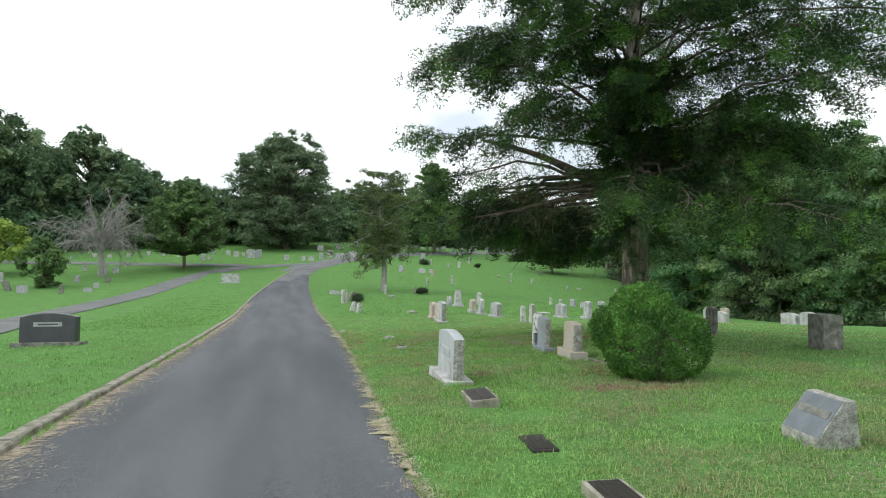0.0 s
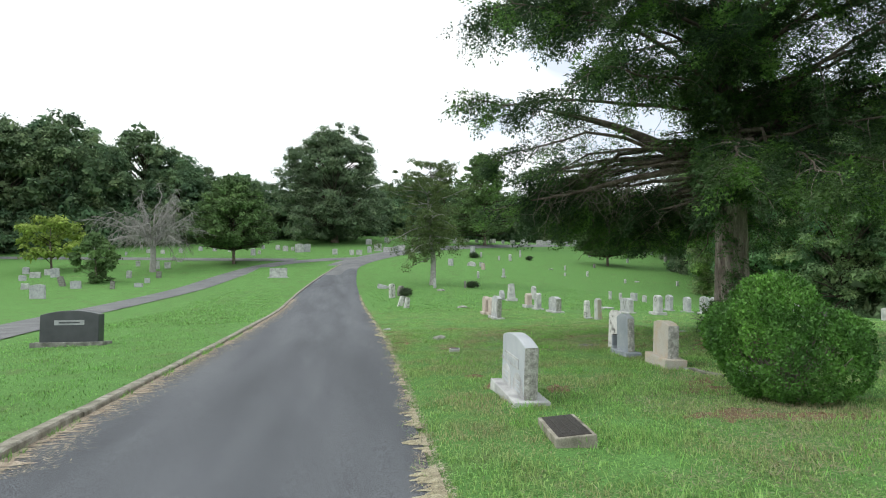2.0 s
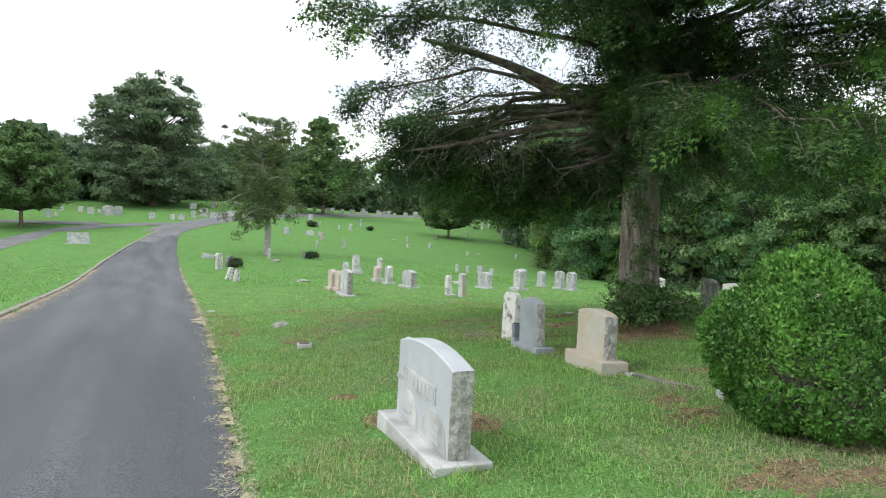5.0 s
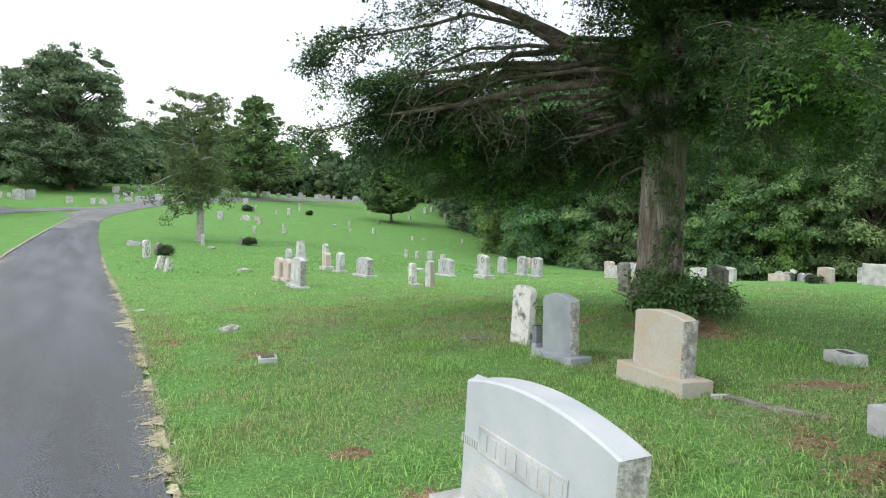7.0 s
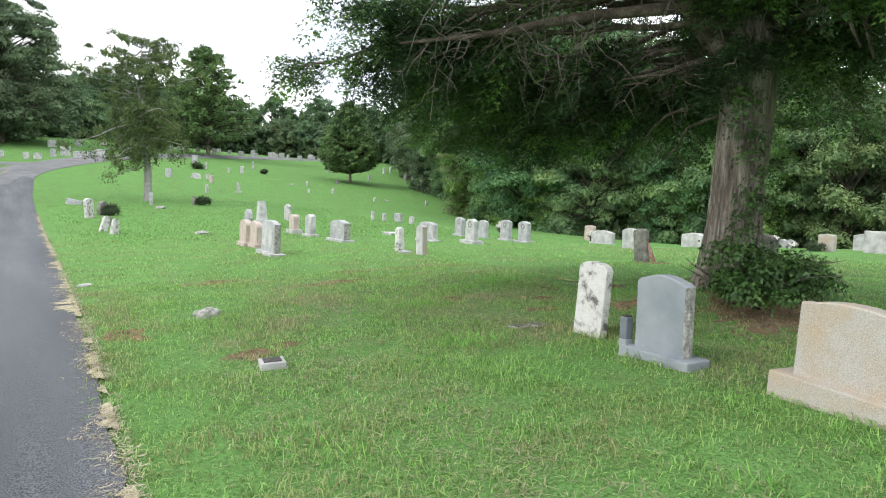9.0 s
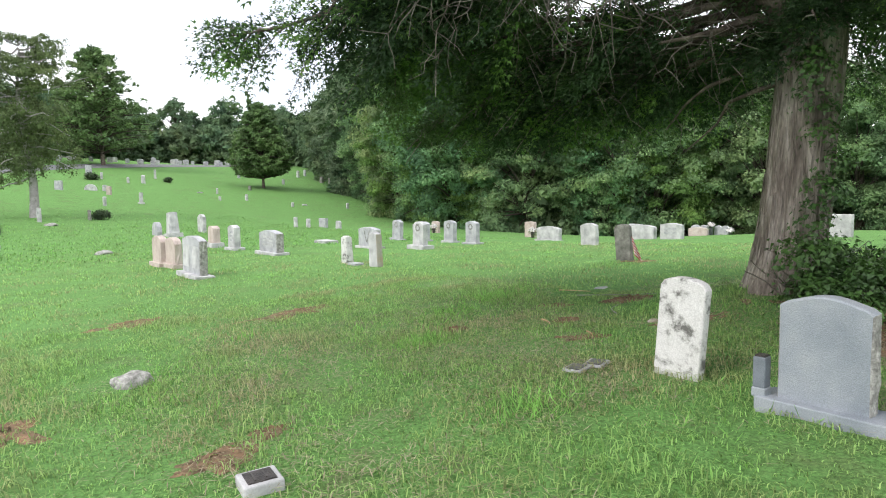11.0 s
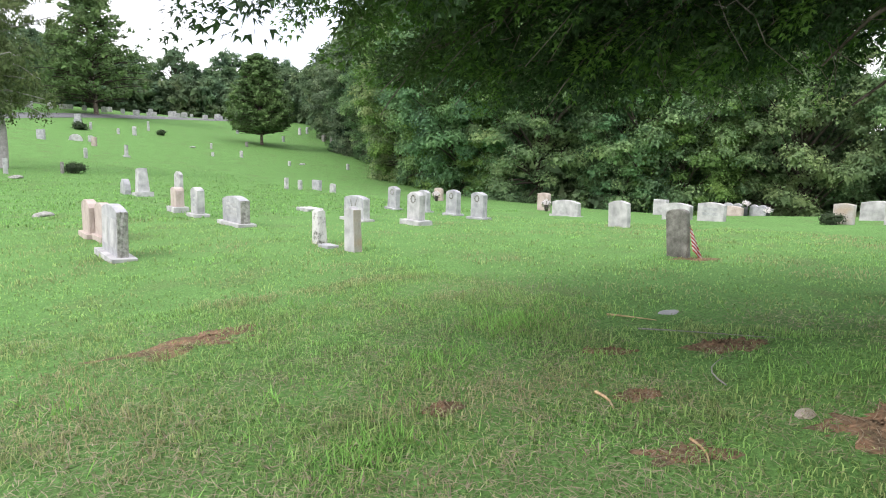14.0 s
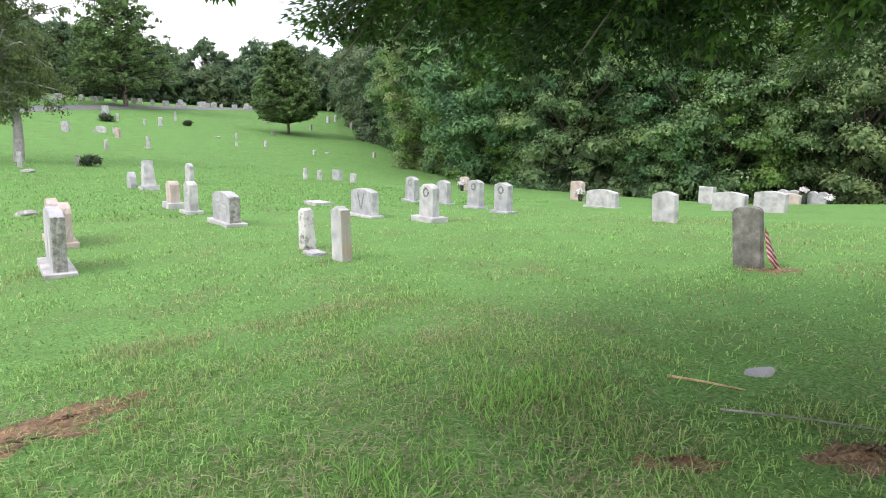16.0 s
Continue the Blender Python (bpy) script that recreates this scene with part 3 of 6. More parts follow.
# ---- the big cedar beside the graves ----
def big_cedar(x, y):
    rng = np.random.default_rng(8)
    ob = empty("big_cedar", x, y, H(x, y))
    lean = lambda z: np.array([-0.03 * z, -0.105 * z, z])
    zs = np.array([-0.4, -0.05, 0.12, 0.35, 0.8, 1.6, 2.6, 3.6, 4.8, 6.5, 8.5, 10.5, 12.5, 14.5, 17.0, 19.0])
    rad = np.interp(zs, [-0.4, 0, 0.35, 1, 2.6, 3.4, 5, 9, 19], [0.52, 0.42, 0.335, 0.30, 0.285, 0.25, 0.21, 0.15, 0.02])
    v, f = tube([lean(z) for z in zs], rad, 40)
    ang = np.arctan2(v[:, 1] - v[:, 2] * -0.105, v[:, 0] - v[:, 2] * -0.03)
    flute = 1 + 0.06 * np.sin(ang * 5 + v[:, 2] * 0.5) * np.clip(1.6 - v[:, 2] * 0.35, 0.35, 1.5) + 0.012 * np.sin(ang * 13 + 1.3 * v[:, 2])
    ctr = np.stack([-0.03 * v[:, 2], -0.105 * v[:, 2]], -1)
    v[:, :2] = ctr + (v[:, :2] - ctr) * flute[:, None]
    part_me(ob, "trunk", array_mesh("cedar_trunk", v, f, M_BARK_TALL, True), "furrowed grey-brown shaggy trunk")
    # strips of bark that stand proud of the trunk
    strips = []
    for k in range(700):
        a, z0 = rng.uniform(0, 2 * np.pi), rng.uniform(0.1, 4.6)
        ln, wd = rng.uniform(0.12, 0.55), rng.uniform(0.008, 0.026)
        r0 = np.interp([z0, z0 + ln], zs, rad) * (1 + 0.06 * math.sin(a * 5 + z0 * 0.5) * min(1.5, max(0.35, 1.6 - z0 * 0.35))) + 0.008
        p = []
        for z, r, w in ((z0, r0[0], 0.3), (z0 + ln * 0.5, r0.mean() + 0.006, 1.0), (z0 + ln, r0[1], 0.3)):
            c = lean(z)
            for s in (-1, 0, 1):
                aa = a + s * wd * w / r
                rr = r + (0.008 if s == 0 else -0.006)
                p.append([c[0] + rr * math.cos(aa), c[1] + rr * math.sin(aa), z])
        strips.append((np.array(p), np.array([[0, 1, 4, 3], [1, 2, 5, 4], [3, 4, 7, 6], [4, 5, 8, 7]])))
    part_me(ob, "bark_strip", array_mesh("cedar_bark", *join(strips), M_BARK_TALL, True), "peeling strips of bark")["kind"] = "stuff"

    limbs, twigs, old, young = [], [], [], []

    def tuft(p, d, n, s, fresh):
        """A drooping brush of scale-leaved twiglets."""
        d = d / (np.linalg.norm(d) + 1e-9)
        spread = unit(rng, n) * rng.uniform(0.45, 1.0, n)[:, None]
        along = rng.uniform(-0.14, 0.26, n)
        at = p + spread * [0.155 * s, 0.155 * s, 0.10 * s] * (1.15 - 1.6 * np.abs(along - 0.04))[:, None] + d * (along * s)[:, None]
        ax = d * 0.8 + spread * 1.0 + np.array([0, 0, 0.05])
        (young if fresh else old).append((at, ax, unit(rng, n) * 0.6 + [0, 0, 1.0], s * rng.uniform(0.03, 0.057, n)))

    def hanging(p, lo, hi, n, long):
        """Dead twigs, kinked and forked, that hang below a limb."""
        for q in range(n):
            i = rng.uniform(lo, hi) * (len(p) - 1)
            j = min(len(p) - 2, int(i))
            b = p[j] + (p[j + 1] - p[j]) * (i - j)
            w = limb_path(rng, b, unit(rng, 1)[0] * [1, 1, 0.4] + [0, 0, -0.55], rng.uniform(0.3, 1.0) * long, 0.2, 7, 0.55)
            twigs.append(tube(w, np.linspace(0.010, 0.003, 7), 3))
            for e in range(3):
                w2 = limb_path(rng, w[2 + e], unit(rng, 1)[0] + [0, 0, -0.4], rng.uniform(0.15, 0.45), 0.1, 4, 0.5)
                twigs.append(tube(w2, np.linspace(0.005, 0.002, 4), 3))

    def bough(z, az, length, rise, sag, bare=0.35, thick=1.0, rich=1.0, dead=2):
        az = math.radians(az)
        d = np.array([math.cos(az), math.sin(az), rise])
        p = limb_path(rng, lean(z), d, length, sag, 11, 0.16)
        limbs.append((p, np.linspace(thick * (0.018 + 0.009 * length), 0.010, 11)))
        n2 = int((3 + length * 3.0) * rich)
        for q in range(n2):
            s = bare + (1 - bare) * (q + rng.uniform(0, 1)) / n2
            i = min(9, int(s * 10))
            b = p[i] + (p[i + 1] - p[i]) * (s * 10 - i)
            t = p[i + 1] - p[i]
            t /= np.linalg.norm(t)
            sd = np.cross(t, [0, 0, 1.0]) * (1 if q % 2 else -1)
            dd = t * rng.uniform(0.3, 0.9) + sd * rng.uniform(0.2, 1.0) + np.array([0, 0, rng.uniform(-0.5, 0.35)])
            ln = rng.uniform(0.45, 1.15) * (1.25 - 0.5 * s) * min(1.0, length / 4)
            w = limb_path(rng, b, dd, ln, 0.3, 5, 0.18)
            twigs.append(tube(w, np.linspace(0.011, 0.004, 5), 3))
            fresh = rng.uniform() < 0.30
            for k in (2, 3, 4):
                tuft(w[k] + rng.normal(0, 0.06, 3), w[k] - w[k - 1], int((112 if z < 9.5 else 60) * (0.6 if math.cos(az - 0.4) > 0.55 else 1.0)), rng.uniform(0.9, 1.5), fresh and k > 2)
        tuft(p[-1], d, 110, 1.4, True)
        hanging(p, 0.15, 0.8, dead, 1.0)

    def fork(z, az, knots, radii, bare, dead, rich=1.0):
        """A heavy limb through knots of (reach, rise) that leaves the trunk at z, with side sprays on its outer part."""
        ca, sa = math.cos(math.radians(az)), math.sin(math.radians(az))
        base = lean(z)
        p3 = smooth_line([(r, h) for r, h in knots], 0.22)
        sway = np.cumsum(rng.normal(0, 0.022, len(p3)))
        p = np.stack([base[0] + p3[:, 0] * ca - sway * sa, base[1] + p3[:, 0] * sa + sway * ca, base[2] + p3[:, 1]], -1)
        u = np.linspace(0, 1, len(p))
        limbs.append((p, np.interp(u, np.linspace(0, 1, len(radii)), radii)))
        n = len(p)
        for q in range(int((n - bare * n) * 1.6 * rich)):
            i = int(rng.uniform(bare, 0.98) * (n - 2))
            t = p[i + 1] - p[i]
            t /= np.linalg.norm(t)
            dd = t * rng.uniform(0.3, 0.8) + np.cross(t, [0, 0, 1.0]) * rng.uniform(-1, 1) + np.array([0, 0, rng.uniform(-0.4, 0.5)])
            w = limb_path(rng, p[i], dd, rng.uniform(0.5, 1.2), 0.25, 5, 0.18)
            twigs.append(tube(w, np.linspace(0.012, 0.004, 5), 3))
            fresh = rng.uniform() < 0.3
            for k in (2, 3, 4):
                tuft(w[k] + rng.normal(0, 0.05, 3), w[k] - w[k - 1], 112, rng.uniform(0.85, 1.5), fresh and k > 2)
        hanging(p, 0.2, 0.9, dead, 1.0)

    # the heavy fork that rises over the graves, the long bare limb that leaves it, and a low crooked limb
    fork(2.55, 142, [(0, 0), (0.35, 0.38), (0.8, 0.95), (1.5, 1.5), (2.6, 2.1), (4.0, 2.6)], [0.17, 0.15, 0.13, 0.09, 0.06, 0.03], 0.45, 8, 1.4)
    fork(2.55, 146, [(0.75, 0.85), (1.2, 0.80), (2.1, 0.72), (3.2, 0.52), (4.3, 0.42)], [0.085, 0.07, 0.055, 0.035, 0.015], 0.74, 30, 0.9)
    fork(2.35, 138, [(0.1, 0.2), (0.5, 0.42), (0.9, 0.30), (1.5, 0.22)], [0.05, 0.045, 0.035, 0.012], 0.7, 8, 0.4)
    fork(2.9, 128, [(0, 0), (0.6, 0.45), (1.5, 0.75), (2.6, 0.95), (4.2, 0.9)], [0.10, 0.09, 0.07, 0.045, 0.015], 0.5, 8, 1.0)
    bough(3.25, 121, 5.0, 0.22, 0.10, 0.55, 1.2, 1.3, 10)
    bough(3.7, 150, 5.4, 0.30, 0.20, 0.5, 0.9, 1.2, 4)
    bough(4.1, 172, 5.2, 0.34, 0.24, 0.5, 0.9, 1.2, 3)
    for az in (127, 139):
        bough(3.4, az, 4.5, 0.16, 0.26, 0.5, 0.8, 1.5, 3)
    for az in (48, 66, 82, 100):
        bough(2.6, az, 3.5, 0.06, 0.14, 0.25, 0.8, 1.6, 3)
    # low sweeping boughs behind and beside the trunk
    for k in range(5):
        bough(2.7 + 0.1 * k, 94 + 9 * k, rng.uniform(4.2, 5.4), rng.uniform(0.06, 0.14), rng.uniform(0.08, 0.16), 0.25, 0.8, 1.1, 4)
    for az, ln, z in ((100, 4.6, 3.1), (84, 5.0, 2.9), (68, 4.4, 3.1), (50, 5.0, 3.0), (30, 4.8, 3.2), (8, 4.6, 3.1), (345, 4.8, 3.0), (322, 5.0, 2.9), (300, 4.6, 3.0), (280, 5.0, 2.9), (258, 4.2, 3.1), (238, 4.4, 3.2), (112, 5.8, 3.6), (135, 6.4, 3.9)):
        bough(z, az, ln, 0.16, rng.uniform(0.26, 0.34), 0.2, 1.0, 1.55, 5)
    for k in range(58):
        f = (k / 58) ** 1.15
        z = 3.9 + 14.3 * f
        ln = (6.2 - 4.7 * f ** 1.6) * rng.uniform(0.78, 1.05)
        if (z < 5.9 and 95 < (k * 137.5) % 360 < 175) or (z < 5.6 and 175 <= (k * 137.5) % 360 < 215 and k % 2) or (z > 5.3 and ((k * 137.5 + 80) % 360) < 100 and k % 2):
            continue
        bough(z, k * 137.5 + rng.uniform(-18, 18), ln, rng.uniform(0.35, 0.65) + 0.2 * f, rng.uniform(0.30, 0.50), rng.uniform(0.42, 0.6) if z < 5.4 else rng.uniform(0.22, 0.42), 0.75, 0.9 if z < 5.4 else 1.0)
    for k in range(7):
        bough(4.9 + 0.42 * k, 276 + (k * 29) % 70, rng.uniform(4.4, 6.0) - 0.1 * k, rng.uniform(0.25, 0.5), rng.uniform(0.28, 0.42), 0.28, 0.7, 1.3)
    # a crowded side away from the lane, and short growth close round the trunk
    for k in range(10):
        bough(6.0 + 0.45 * k, 110 + (k * 41) % 100, rng.uniform(4.0, 5.8), rng.uniform(0.3, 0.55), rng.uniform(0.25, 0.4), 0.4, 0.75, 1.2)
    for k in range(9):
        bough(4.4 + 0.32 * k, 188 + (k * 23) % 55, rng.uniform(2.8, 4.6), rng.uniform(0.25, 0.5), rng.uniform(0.25, 0.4), 0.35, 0.75, 1.2)
    for k in range(5):
        bough(3.3 + 0.12 * k, 92 + 14 * k, rng.uniform(3.8, 4.8), 0.2, rng.uniform(0.24, 0.34), 0.5, 1.0, 0.8, 6)
    for k in range(8):
        bough(3.2 + 0.2 * k, 272 + (k * 37) % 62, rng.uniform(3.0, 4.4), rng.uniform(0.1, 0.3), rng.uniform(0.16, 0.3), 0.15, 1.0, 1.5, 4)
    for k in range(56):
        bough(rng.uniform(2.2, 6.6), k * 137.5 + 20, rng.uniform(0.6, 1.4), rng.uniform(-0.1, 0.4), rng.uniform(0.1, 0.4), 0.2, 0.8, 1.5, 1)
    for k in range(20):
        bough(rng.uniform(4.2, 12), k * 137.5 + 60, rng.uniform(1.4, 2.8), rng.uniform(0.1, 0.5), rng.uniform(0.1, 0.4), 0.15)
    # broken dead snags on the lower trunk
    for az, z, ln in ((250, 3.6, 1.0), (262, 3.7, 1.15), (275, 3.9, 0.9), (290, 3.4, 1.3)):
        a = math.radians(az)
        root = lean(z) + np.array([math.cos(a), math.sin(a), 0]) * 0.9
        w = limb_path(rng, root, np.array([0.35 * math.cos(a), 0.35 * math.sin(a), -0.8]), ln, 0.25, 7, 0.16)
        limbs.append((np.concatenate([[lean(z + 0.15)], w]), np.concatenate([[0.05], np.linspace(0.04, 0.018, 7)])))
    for k in range(9):
        w = limb_path(rng, lean(rng.uniform(2.2, 4.2)), unit(rng, 1)[0] * [1, 1, 0.3] + [0, 0, -0.1], rng.uniform(0.7, 1.6), 0.4, 6, 0.25)
        limbs.append((w, np.linspace(0.035, 0.008, 6)))
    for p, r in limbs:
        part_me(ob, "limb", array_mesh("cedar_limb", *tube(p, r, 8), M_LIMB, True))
    part_me(ob, "twigwork", array_mesh("cedar_twigs", *join(twigs), M_TWIG, True), "fine grey-brown hanging twigs")["kind"] = "stuff"
    for name, brushes, look_, words in (("foliage", old, M_CEDAR, "dark green feathery evergreen sprays"), ("young_foliage", young, M_TIPS, "fresh green spray tips with sunlight put into their colour")):
        p, ax, nm, size = [np.concatenate(c) for c in zip(*brushes)]
        az, r = np.degrees(np.arctan2(p[:, 1], p[:, 0])) % 360, np.hypot(p[:, 0], p[:, 1])
        # the side over the lane's graves has been pruned clear below the bare limb
        keep = (p[:, 2] > np.where(p[:, 0] < -1.0, 1.85, 1.6)) & ~((az > 150) & (az < 228) & (r > 0.9) & (p[:, 2] < 3.15 + 0.5 * rng.uniform(0, 1, len(p))))
        # its inner limbs are bare and let the sky through
        keep &= ~((az > 112) & (az < 205) & (r > 0.7) & (r < 3.4) & (p[:, 2] > 3.15) & (p[:, 2] < 4.6) & (rng.uniform(0, 1, len(p)) < 0.72))
        keep &= ~((az > 105) & (az < 172) & (r < 4.4) & (p[:, 2] > 4.2) & (p[:, 2] < 6.2) & (rng.uniform(0, 1, len(p)) < 0.6))
        keep &= ~((az > 15) & (az < 112) & (r > 0.6) & (p[:, 2] > 3.0) & (p[:, 2] < 5.2) & (rng.uniform(0, 1, len(p)) < 0.7))
        v, f = forks(rng, p[keep], ax[keep], nm[keep], size[keep])
        part_me(ob, name, array_mesh("cedar_" + name, v, f, look_), words)["kind"] = "stuff"
    return tagged(ob, "large old red cedar with spreading boughs and shaggy trunk", "tree")


def part_me(parent, name, me, label=""):
    ob = new(name, me)
    ob.parent = parent
    if label:
        ob["label"] = label
    return ob


M_FAMILY = mat("clean_pale_granite", [(0.37, 0.40, 0.43), (0.42, 0.45, 0.48), (0.46, 0.485, 0.51)], scale=4, bump=0.12, bump_scale=260, fine=0.12, rough=0.6)
M_BRONZE_WORN = mat("worn_bronze", [(0.055, 0.051, 0.047), (0.085, 0.078, 0.07)], scale=30, bump=0.3, rough=0.5, metal=0.4)
M_SLATE = mat("slate_blue_granite", [(0.13, 0.15, 0.17), (0.18, 0.205, 0.23)], scale=6, bump=0.2, bump_scale=150, fine=0.2, rough=0.6)
M_THATCH = mat("dry_thatch", [(0.24, 0.20, 0.135), (0.40, 0.35, 0.25)], scale=3, bump=0, fine=0.1, island=0.35, translucent=0.2)
M_TWIG = mat("dry_twigs", [(0.12, 0.10, 0.085), (0.26, 0.235, 0.205)], scale=4, bump=0.2)
M_BARK_TALL = mat("furrowed_cedar_bark", [(0.10, 0.083, 0.07), (0.21, 0.183, 0.155), (0.36, 0.33, 0.29)], scale=5, bump=1.0, bump_scale=30, fine=0.35)
for node in [n for n in M_BARK_TALL.node_tree.nodes if n.type == "TEX_NOISE"]:
    mp = M_BARK_TALL.node_tree.nodes.new("ShaderNodeMapping")
    mp.inputs["Scale"].default_value = (2.4, 2.4, 0.33)
    M_BARK_TALL.node_tree.links.new(node.inputs["Vector"].links[0].from_socket, mp.inputs["Vector"])
    M_BARK_TALL.node_tree.links.new(mp.outputs["Vector"], node.inputs["Vector"])
big_cedar(8.68, 14.42)


def ivy(x, y):
    """Ivy heaped round the trunk's foot and creeping up it."""
    rng = np.random.default_rng(14)
    ob = empty("ivy", x, y, H(x, y))
    c, r = [], []
    for k in range(34):
        a = rng.uniform(-2.9, 0.5)
        q = rng.uniform(0.25, 1.1)
        c.append([0.1 + math.cos(a) * q * 0.9, -0.15 + math.sin(a) * q, rng.uniform(0.06, 0.45) * (1.25 - q * 0.7)])
        s = rng.uniform(0.16, 0.32)
        r.append([s, s, s * 0.8])
    at = clump_leaves(rng, np.array(c), np.array(r), 260, 0.055, 0.5, 0.0)
    up = []
    for k in range(15):
        z = rng.uniform(0.3, 3.4)
        a = math.radians(215) + 0.5 * math.sin(z * 1.7) + rng.uniform(-0.35, 0.35)
        up.append([0.50 - 0.03 * z + 0.34 * math.cos(a), 0.12 - 0.105 * z + 0.34 * math.sin(a), z])
    creep = clump_leaves(rng, np.array(up), np.full((len(up), 3), 0.20), 150, 0.05, 0.5, 0.0)
    part_me(ob, "leaves", array_mesh("ivy_leaves", *join([at, creep]), M_IVY))["kind"] = "stuff"
    stems = [tube(limb_path(rng, (0.1, -0.1, 0), unit(rng, 1)[0] * [1, 1, 0.2] + [0, -0.3, 0.5], rng.uniform(0.5, 1.1), 0.1, 5, 0.2), np.linspace(0.012, 0.004, 5), 4) for k in range(24)]
    part_me(ob, "stemwork", array_mesh("ivy_stems", *join(stems), M_TWIG))["kind"] = "stuff"
    return tagged(ob, "dark green ivy heaped round the cedar's foot", "ivy")


ivy(8.18, 14.28)


def boxwood(x, y):
    """A clipped, lobed evergreen bush."""
    rng = np.random.default_rng(21)
    ob = empty("boxwood_bush", x, y, H(x, y))
    # crowded rounded lobes: a high one, a broad one, and low skirts
    lobes = [((0.0, 0.06, 0.74), (0.58, 0.56, 0.68)), ((0.36, -0.24, 0.54), (0.46, 0.46, 0.50)), ((-0.44, 0.30, 0.74), (0.32, 0.34, 0.36)), ((-0.22, -0.42, 0.52), (0.20, 0.19, 0.27)),
             ((0.26, 0.28, 0.56), (0.46, 0.44, 0.52)), ((0.08, -0.36, 0.36), (0.40, 0.34, 0.34)), ((-0.10, 0.46, 0.44), (0.36, 0.34, 0.38)), ((-0.36, 0.06, 0.34), (0.26, 0.28, 0.30)),
             ((-0.18, -0.28, 0.30), (0.32, 0.30, 0.28)), ((0.30, -0.24, 0.28), (0.42, 0.38, 0.28))]
    at, d = [], []
    for k, (c, r) in enumerate(lobes):
        q = unit(rng, int(78000 * r[0] * r[2]))
        bump = np.array([1 + 0.20 * noise.noise(Vector(v) * 2.6 + Vector((k * 3, 5, 1))) + 0.07 * noise.noise(Vector(v) * 6 + Vector((7, k, 0))) for v in q])
        p = np.array(c) + q * np.array(r) * (bump * (1 - 0.22 * rng.uniform(0, 1, len(q)) ** 1.6))[:, None]
        out = np.ones(len(p), bool)
        for j, (c2, r2) in enumerate(lobes):
            if j != k:
                out &= (((p - c2) / r2) ** 2).sum(1) > 1.0
        out &= p[:, 2] > 0.04
        at.append(p[out])
        d.append(q[out])
    at, d = np.concatenate(at), np.concatenate(d)
    n = len(at)
    ax = d * 0.5 + unit(rng, n) * 0.8 + [0, 0, 0.5]
    s = rng.uniform(0.024, 0.048, n)
    v, f = leaves(rng, at, ax, d + unit(rng, n) * 0.8, s, s * 0.62)
    part_me(ob, "leaves", array_mesh("box_leaves", v, f, M_BOX), "small glossy green leaves")["kind"] = "stuff"
    stems = []
    for k in range(70):
        q = unit(rng, 1)[0]
        q[2] = abs(q[2]) * 0.6 + 1.0
        stems.append(tube(limb_path(rng, (rng.normal(0, 0.1), rng.normal(0, 0.1), 0), q, 0.5, 0, 5, 0.05), np.linspace(0.016, 0.004, 5), 4))
    part_me(ob, "stemwork", array_mesh("box_stems", *join(stems), M_TWIG))["kind"] = "stuff"
    return tagged(ob, "large clipped rounded boxwood bush on bare soil", "bush")


boxwood(5.43, 8.72)


# ---- headstones ----
def outline(kind, w, h):
    """Half-way round points of a tablet's face, as (y, z), anticlockwise from its foot."""
    n = 14
    ys = np.linspace(w / 2, -w / 2, n + 1)
    u = ys / (w / 2)
    if kind == "serp":
        top = h - 0.11 * w * (1 - np.cos(np.pi * u * 0.5) ** 1.4) + 0.0 * u
        top = np.where(np.abs(u) > 0.86, top[0] - 0.02 * (np.abs(u) - 0.86) / 0.14, top)
    elif kind == "arch":
        top = h - 0.075 * w * u ** 2
    elif kind == "round":
        top = h - w / 2 + np.sqrt(np.maximum(0, 1 - u ** 2)) * w / 2
    elif kind == "oval":
        top = h - 0.2 * w + np.sqrt(np.maximum(0, 1 - u ** 2)) * 0.2 * w
    elif kind == "shoulder":
        top = np.where(np.abs(u) < 0.72, h - 0.10 * w * (u / 0.72) ** 2, h - 0.17 * w)
    elif kind == "gable":
        top = h - 0.16 * w * np.abs(u)
    elif kind == "heart":
        top = h - 0.12 * w * (np.abs(np.abs(u) - 0.5) * 2) ** 2
    else:
        top = h + 0 * u
    pts = [(w / 2, z) for z in np.linspace(-0.05, top[0], 6)[:-1]] + list(zip(ys, top)) + [(-w / 2, z) for z in np.linspace(top[-1], -0.05, 6)[1:]]
    return np.array(pts)


